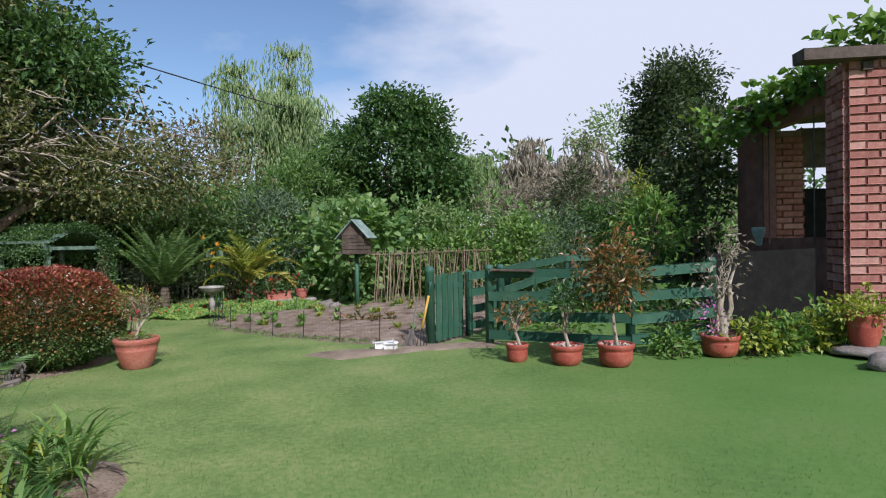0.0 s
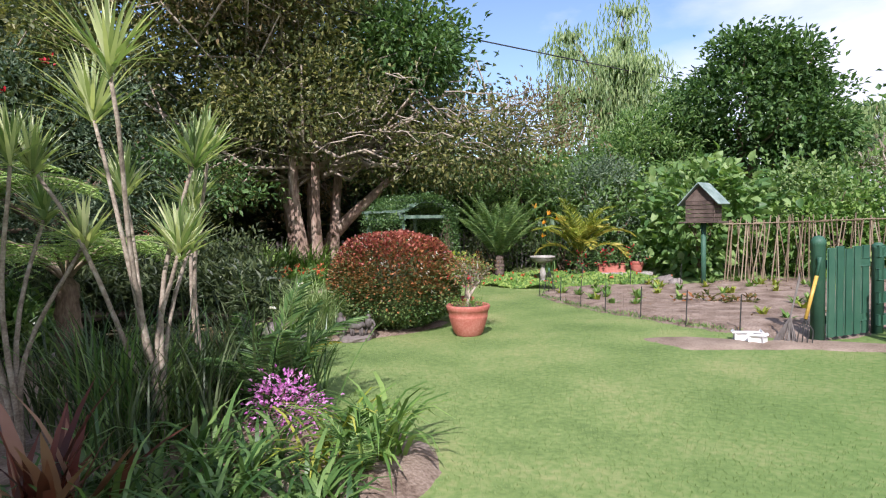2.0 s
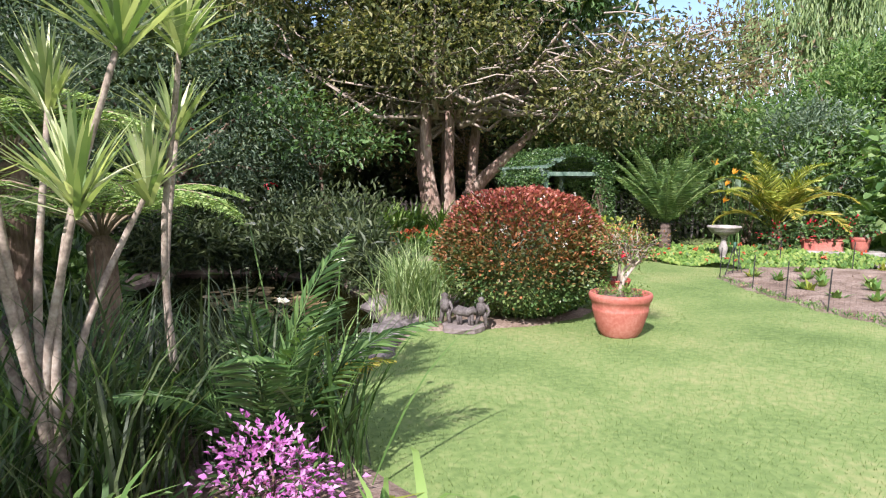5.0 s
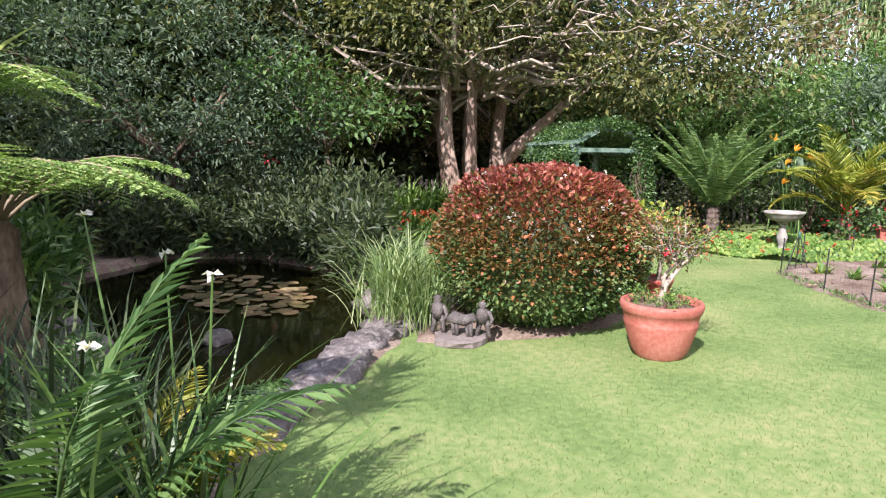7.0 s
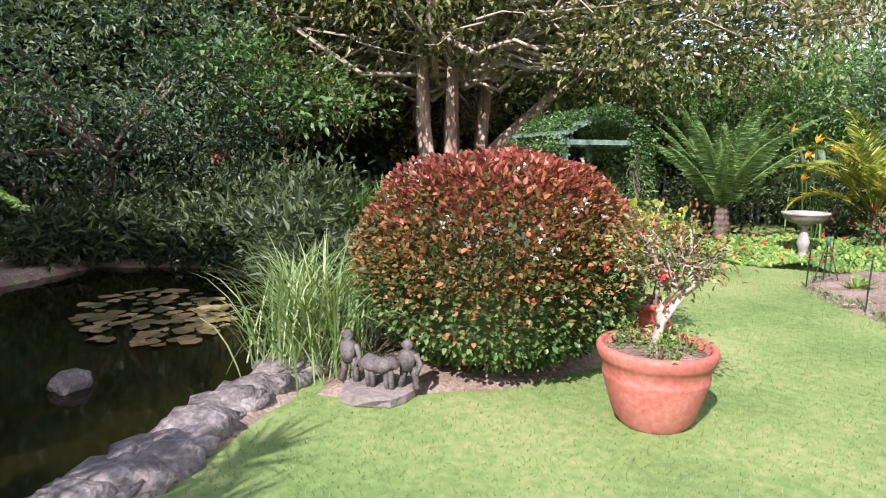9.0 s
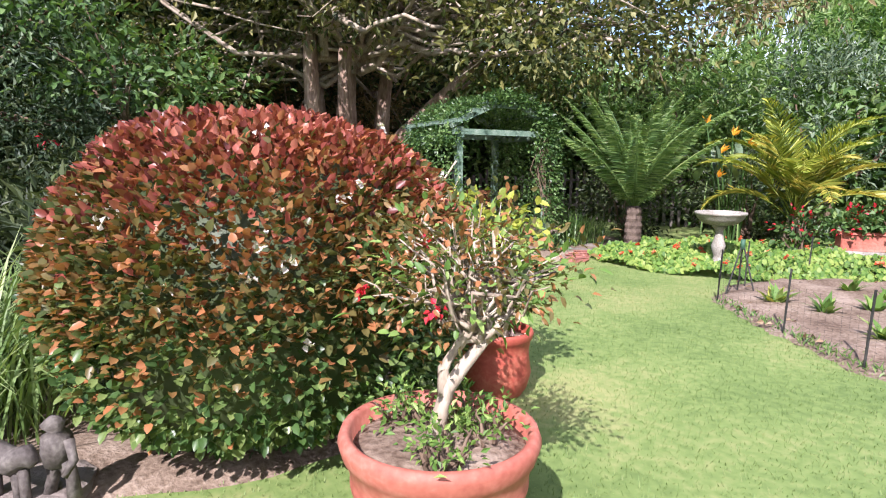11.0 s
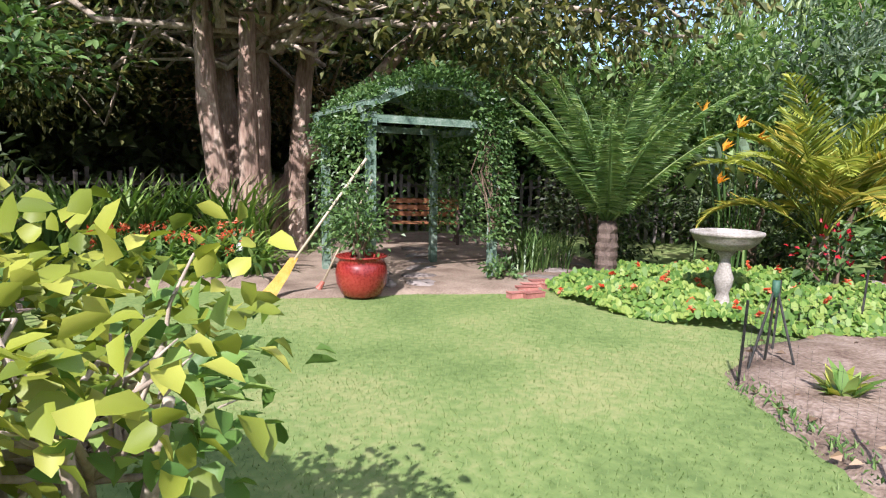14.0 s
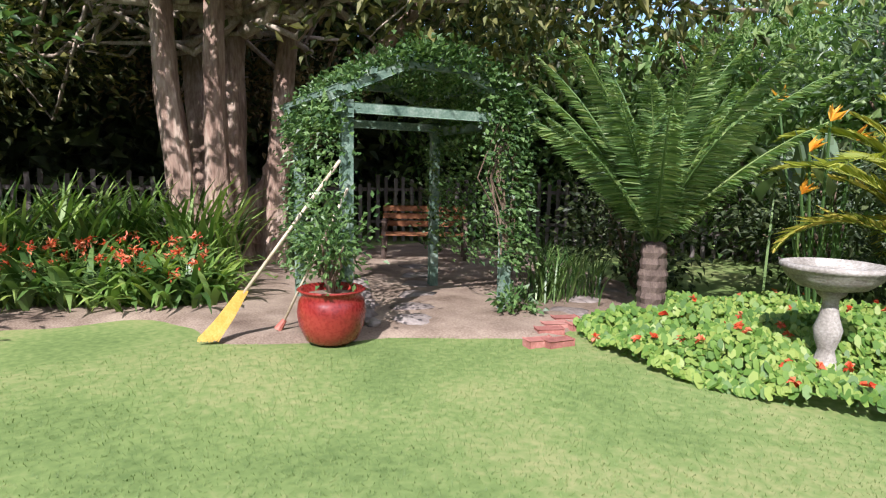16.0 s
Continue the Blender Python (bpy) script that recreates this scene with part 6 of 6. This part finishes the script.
hib = thing("potted_shrub", "hibiscus with yellowish-green leaves and pale stems in a red pot", "potted plant", (p2x, p2y, float(gz(p2x)) + 0.31))
for dx, dy in ((-0.04, 0.0), (0.04, 0.03), (0.0, -0.05), (0.08, -0.02)):
    mesh("stem", *tube([(dx, dy, -0.01), (dx * 1.3, dy * 1.2, 0.15), (dx * 1.2 + 0.01, dy * 2, 0.3), (dx * 2.5, dy * 3, 0.5)], [0.022, 0.018, 0.015, 0.009], 7), M_STEM, hib, smooth=True)
for m_, n_, zc_ in ((L_YELLOW, 720, 0.58), (L_BRIGHT, 360, 0.45)):
    pos, out, cc = clumped(n_, (-0.1, -0.08, zc_), (0.4, 0.4, 0.15), 0.13, 6, 0.35)
    leaves("foliage", pos, out + RNG.normal(size=pos.shape) * 0.5 - [0, 0, 0.2], 0.058 * RNG.uniform(0.7, 1.25, len(pos)), 0.038, m_, hib, rich=True)
    limbs((0, 0, 0.36), cc[:22], 0.009, M_PALE_BARK, hib, wild=0.7, sides=5)
fp = np.repeat(np.array([[-0.25, -0.3, 0.58]]), 12, 0)
leaves("flower", fp, RNG.normal(size=fp.shape), 0.06, 0.045, F_RED, hib)
k = 46
pp = np.concatenate([RNG.normal(size=(k, 2)) * 0.075, np.full((k, 1), 0.015)], 1)
leaves("chip", pp, RNG.normal(size=(k, 3)) * [1, 1, 0.4], 0.05, 0.03, M_PEBBLE, hib)

# carved figures at the foot of the bush
fig_ = thing("carving", "small weathered grey carving of standing figures on a base", "statue", (-5.28, 6.94, float(gz(-5.28)) + 0.03), rz=radians(38))
mesh("base", *lathe([(0.23, -0.02), (0.23, 0.025), (0.2, 0.035), (0.02, 0.04)], 14, 0.3), M_STONE, fig_)
for x, h in ((-0.2, 0.36), (0.19, 0.33)):
    for sx in (-0.03, 0.035):
        mesh("leg", *tube([(x + sx * 1.6, 0, 0.03), (x + sx * 1.2, 0.01, h * 0.3), (x + sx * 0.7, 0, h * 0.5)], [0.026, 0.022, 0.032], 7), M_BRONZE, fig_, smooth=True)
    mesh("torso", *tube([(x, 0, h * 0.45), (x, 0, h * 0.62), (x, 0, h * 0.78), (x, 0, h * 0.84), (x, -0.01, h * 0.93), (x, -0.01, h)], [0.045, 0.055, 0.05, 0.024, 0.042, 0.012], 9), M_BRONZE, fig_, smooth=True)
    mesh("arm", *tube([(x + 0.05, 0, h * 0.74), (x + 0.085, -0.02, h * 0.55), (x + 0.07, -0.05, h * 0.4)], [0.02, 0.017, 0.013], 6), M_BRONZE, fig_, smooth=True)
mesh("animal", *tube([(-0.1, -0.06, 0.17), (-0.04, -0.06, 0.19), (0.06, -0.06, 0.17), (0.12, -0.06, 0.2), (0.15, -0.06, 0.17)], [0.02, 0.055, 0.05, 0.04, 0.02], 9), M_BRONZE, fig_, smooth=True)
for x in (-0.05, -0.02, 0.07, 0.1):
    mesh("leg", *tube([(x, -0.06, 0.15), (x + 0.01, -0.065, 0.03)], [0.02, 0.016], 6), M_BRONZE, fig_, smooth=True)

# ---- pond and its border ----
rimline = [(-4.0, 4.25), (-4.3, 4.75), (-4.6, 5.15), (-4.85, 5.5), (-5.15, 5.8), (-5.4, 6.1), (-5.65, 6.4), (-5.95, 6.75)]
rim = thing("pond_rim", "mortared grey stone rim of the pond", "pond edge", (0, 0, 0), kind="structure")
for i in range(56):
    s = i / 55 * (len(rimline) - 1)
    j = min(int(s), len(rimline) - 2)
    x = rimline[j][0] + (rimline[j + 1][0] - rimline[j][0]) * (s - j) - 0.12 + random.uniform(-.06, .06)
    y = rimline[j][1] + (rimline[j + 1][1] - rimline[j][1]) * (s - j) + 0.02 + random.uniform(-.06, .06)
    for q in range(2):
        r_ = new("rock", rock_mesh(random.uniform(0.13, 0.22), i * 1.7 + q * 9, 0.5))
        r_.data.materials.append(M_RIM)
        r_.parent = rim
        r_.matrix_basis = pose(x - q * 0.17, y + q * 0.09, float(gz(x)) + 0.02 - q * 0.12, random.uniform(-15, 15), random.uniform(-15, 15), random.uniform(0, 360))
for x, y, s in ((-7.05, 5.4, 0.15), (-5.72, 6.5, 0.2), (-7.3, 4.3, 0.3), (-6.6, 4.0, 0.26), (-8.4, 4.1, 0.3), (-7.6, 7.35, 0.22), (-9.0, 7.85, 0.2)):
    r_ = new("boulder", rock_mesh(s, x * 2, 0.7))
    r_.data.materials.append(M_RIM)
    r_.location = (x, y, WATER_Z + 0.02 if s < 0.21 or x < -6 else float(gz(x)) + 0.05)
    tagged(r_, "grey-brown boulder standing at the pond", "boulder", "pond boulders")
lp, ang = [], RNG.uniform(0, 6.283, 130)
q = np.sqrt(RNG.uniform(0, 1, 130))
lpx, lpy = -9.0 + 1.35 * q * np.cos(ang), 6.25 + 0.75 * q * np.sin(ang)
lr = RNG.uniform(0.05, 0.11, 130)
lv = np.stack([np.stack([lpx + lr * np.cos(a), lpy + lr * np.sin(a), WATER_Z + 0.008 + 0.02 * RNG.uniform(size=130)], 1) for a in np.linspace(0.2, 6.1, 9)], 1)
lil = mesh("water_lilies", lv.reshape(-1, 3), np.arange(130 * 9).reshape(-1, 9), L_LILY, kind="stuff")
tagged(lil, "brownish floating water-lily pads", "water plants")
strap_clump("grass_clump", "large clump of arching pale green grassy blades at the pond", "plant", -5.98, 6.8, 420, 0.95, 0.013, L_REED, spread=0.17, lean=(0.02, 0.6), bend=1.0)
strap_clump("grass_clump", "large clump of arching pale green grassy blades at the pond", "plant", -6.3, 7.05, 220, 0.95, 0.013, L_REED, spread=0.16, lean=(0.02, 0.5), bend=0.9)

# tree fern
def tree_fern(x, y, h0):
    tf = thing("tree_fern", "tree fern with lacy yellow-green fronds", "fern", (x, y, float(gz(x))))
    mesh("trunk", *lathe([(0.14, -0.05)] + [(0.12 + 0.012 * (i % 2), (h0 - 0.08) / 10 * i) for i in range(11)] + [(0.05, h0)], 12, 0.3), M_BARK, tf)
    n = 17
    az = [2.4 * i for i in range(n)]
    P, D, L_, stems = [], [], [], []
    for i in range(n):
        h, s = np.array([math.cos(az[i]), math.sin(az[i]), 0]), np.array([-math.sin(az[i]), math.cos(az[i]), 0])
        ang, p, L = 0.35 + 0.35 * RNG.uniform(), np.array([0, 0, h0 - 0.06]), RNG.uniform(1.4, 1.75)
        m, pts = 40, []
        for j in range(m):
            dd = h * math.sin(ang) + np.array([0, 0, math.cos(ang)])
            p = p + dd * L / m
            ang += 1.75 / m
            pts.append(p.copy())
            if j > 6 and j % 2 == 0:
                pin = 0.42 * math.sin(math.pi * min(1, (j - 3) / (m - 2)) ** 0.8) + 0.03
                for sg in (1, -1):
                    pd_ = unit((s * sg + dd * 0.45 - np.array([0, 0, 0.2]))[None])[0]
                    w = np.cross(pd_, np.array([0, 0, 1.0]))
                    c = int(pin / 0.026) + 2
                    t_ = np.linspace(0.05, 1, c)
                    for sg2 in (1, -1):
                        P.append(p + pd_ * pin * t_[:, None])
                        D.append(np.repeat((w * sg2 + pd_ * 0.4)[None], c, 0))
                        L_.append(0.062 * (1.05 - t_))
        stems.append(tube(pts[::5], [0.016, 0.014, 0.012, 0.01, 0.009, 0.008, 0.006, 0.004], 5))
    mesh("stem", *join(stems), M_CANE, tf, smooth=True)
    leaves("frond_mass", np.concatenate(P), np.concatenate(D), np.concatenate(L_), 0.022, L_FERN, tf, fold=0.05)


tree_fern(-6.6, 3.85, 1.12)
tree_fern(-7.7, 3.3, 1.85)

# variegated dracaenas
def dracaena(x, y, stems, lean_x=0.0):
    z0 = float(gz(x))
    t = thing("dracaena", "tall dracaena with thin grey stems and variegated leaf rosettes", "shrub", (x, y, z0), group="dracaenas in the border")
    for ex, ey, h, r in stems:
        pts = [(ex * 0.15 * s + ex * 0.85 * s * s + 0.03 * math.sin(7 * s + ex * 5), ey * s * s * 0.85 + ey * 0.15 * s + 0.03 * math.cos(6 * s), -0.05 + (h + 0.05) * s) for s in np.linspace(0, 1, 9)]
        mesh("stem", *tube(pts, [0.024, 0.021, 0.02, 0.019, 0.017, 0.016, 0.015, 0.014, 0.012], 7), M_STEM, t, smooth=True)
        k = 64
        b = np.repeat(np.array([pts[-1]]), k, 0) + np.concatenate([np.zeros((k, 2)), RNG.uniform(-0.08, 0.03, (k, 1))], 1)
        straps("rosette", b, RNG.uniform(0, 6.283, k), 1.2 * r * RNG.uniform(0.75, 1.15, k), RNG.uniform(0.0, 1.3, k), 0.026, L_VARIEG, t, bend=0.35, seg=3)
    return t


dracaena(-3.3, 3.15, [(0.1, 0.1, 1.42, 0.36), (-0.35, -0.2, 2.35, 0.42), (0.0, 0.3, 2.05, 0.36), (-0.6, 0.1, 1.85, 0.34), (-0.3, 0.45, 1.45, 0.3), (-0.75, -0.45, 2.0, 0.34), (0.2, -0.35, 2.55, 0.42)])
dracaena(-3.75, 3.72, [(0.1, 0.05, 2.15, 0.32), (-0.2, 0.1, 1.75, 0.3)])
dracaena(-4.1, 2.55, [(0.1, 0.0, 2.1, 0.32), (-0.2, 0.3, 1.7, 0.3), (0.3, 0.35, 1.5, 0.3), (-0.5, -0.3, 2.3, 0.32)])

# reeds and strap plants of the border
for i in range(34):
    x, y = RNG.uniform(-5.0, -2.9), RNG.uniform(2.6, 4.35)
    if inside(POND, [x], [y])[0] or y > 4.5:
        continue
    strap_clump("reed_clump", "clump of narrow upright green blades in the border", "plant", x, y, 38, RNG.uniform(0.75, 1.15), 0.015, L_DARK if i % 3 else L_STRAP, spread=0.1, lean=(0.02, 0.5), bend=0.7, group="reedy clumps in the border")
for x, y, l_ in ((-1.75, 3.15, 0.5), (-1.45, 2.95, 0.45), (-2.1, 2.95, 0.55), (-2.4, 2.7, 0.6), (-1.8, 2.6, 0.55), (-2.6, 3.1, 0.6), (-2.2, 2.3, 0.6), (-2.75, 2.4, 0.7), (-2.45, 3.35, 0.5), (-1.5, 2.4, 0.5)):
    strap_clump("strap_plant", "low lush clump of broad arching strap leaves", "plant", x, y, 44, l_, 0.032, L_STRAP, spread=0.1, lean=(0.1, 0.9), bend=1.3, group="strap plants at the border's front")
strap_clump("daylily", "sunlit daylily clump with yellow-tipped arching leaves", "plant", -1.92, 3.82, 90, 0.74, 0.034, L_BRIGHT, spread=0.09, lean=(0.05, 0.85), bend=1.5)
strap_clump("daylily", "sunlit daylily clump with yellow-tipped arching leaves", "plant", -2.05, 3.7, 44, 0.62, 0.032, L_YELLOW, spread=0.1, lean=(0.1, 0.9), bend=1.6)
ph = strap_clump("flax", "bronze-red flax with stiff broad blades", "plant", -2.55, 2.2, 42, 0.78, 0.075, L_PHORM, spread=0.08, lean=(0.1, 0.9), bend=0.3)
pk = shrub("mound of small mauve-pink flowers", -2.85, 3.85, 0.21, 0.18, 0.42, L_MID, n=300, leaf=(0.06, 0.02), clump=0.12, per=10, extra=(F_PINK, 800, 0.036), name="pink_flowers", category="flowers")
yp = thing("young_palm", "young feather palm with green and yellow fronds by the pond", "palm", (-3.2, 4.0, float(gz(-3.3))))
fronds("frond_mass", (0, 0, 0.05), [0.3, 1.2, 2.0, 2.9, 4.0, 5.0, 5.8, 1.6], [1.1, 1.2, 1.15, 1.1, 0.95, 1.0, 1.15, 1.3], [0.1, 0.35, 0.5, 0.3, 0.5, 0.4, 0.2, 0.05], [1.0, 1.4, 1.5, 1.2, 1.0, 1.2, 1.4, 0.9], 0.24, 0.024, L_MID, L_MID, yp, pairs=40, vee=-0.15, sweep=0.6, stem=0.009)
yp2 = thing("young_palm", "small palm frond turned yellow beside the pond", "palm", (-3.45, 4.15, float(gz(-3.7))))
fronds("frond_mass", (0, 0, 0.05), [0.9, 1.5, 2.2], [0.9, 0.75, 0.8], [0.25, 0.5, 0.3], [1.7, 1.2, 1.0], 0.18, 0.02, L_PALM, L_YELLOW, yp2, pairs=36, vee=-0.1, sweep=0.6, stem=0.009)
sg_ = thing("young_palm", "stocky young cycad with short green fronds", "palm", (-1.75, 3.55, float(gz(-1.7))))
fronds("frond_mass", (0, 0, 0.05), [0.4, 1.4, 2.4, 3.4, 4.4, 5.5], [0.45] * 6, [0.3, 0.2, 0.35, 0.4, 0.3, 0.4], [0.6] * 6, 0.11, 0.014, L_CYCAD, L_BRIGHT, sg_, pairs=26, vee=-0.2)
mesh("trunk", *lathe([(0.09, -0.02), (0.1, 0.04), (0.07, 0.09), (0.01, 0.12)], 12, 0.3), M_BARK, sg_)
iris = thing("white_iris", "tall thin stalks with white papery flowers", "flowers", (-3.55, 4.4, float(gz(-3.5))))
for dx, dy, h in ((0.08, 0.14, 1.06), (-0.25, 0.05, 1.1), (-0.35, -0.2, 1.25), (0.2, -0.25, 0.9)):
    mesh("stalk", *tube([(dx * 0.4, dy * 0.4, 0), (dx * 0.7 + 0.03, dy * 0.7, h * 0.5), (dx, dy, h)], [0.007, 0.006, 0.004], 5), L_STRAP, iris)
    k = 9
    leaves("petal", np.repeat(np.array([[dx, dy, h]]), k, 0), np.stack([RNG.normal(size=k), RNG.normal(size=k), RNG.normal(size=k) * 0.25], 1), 0.036, 0.03, F_WHITE, iris)
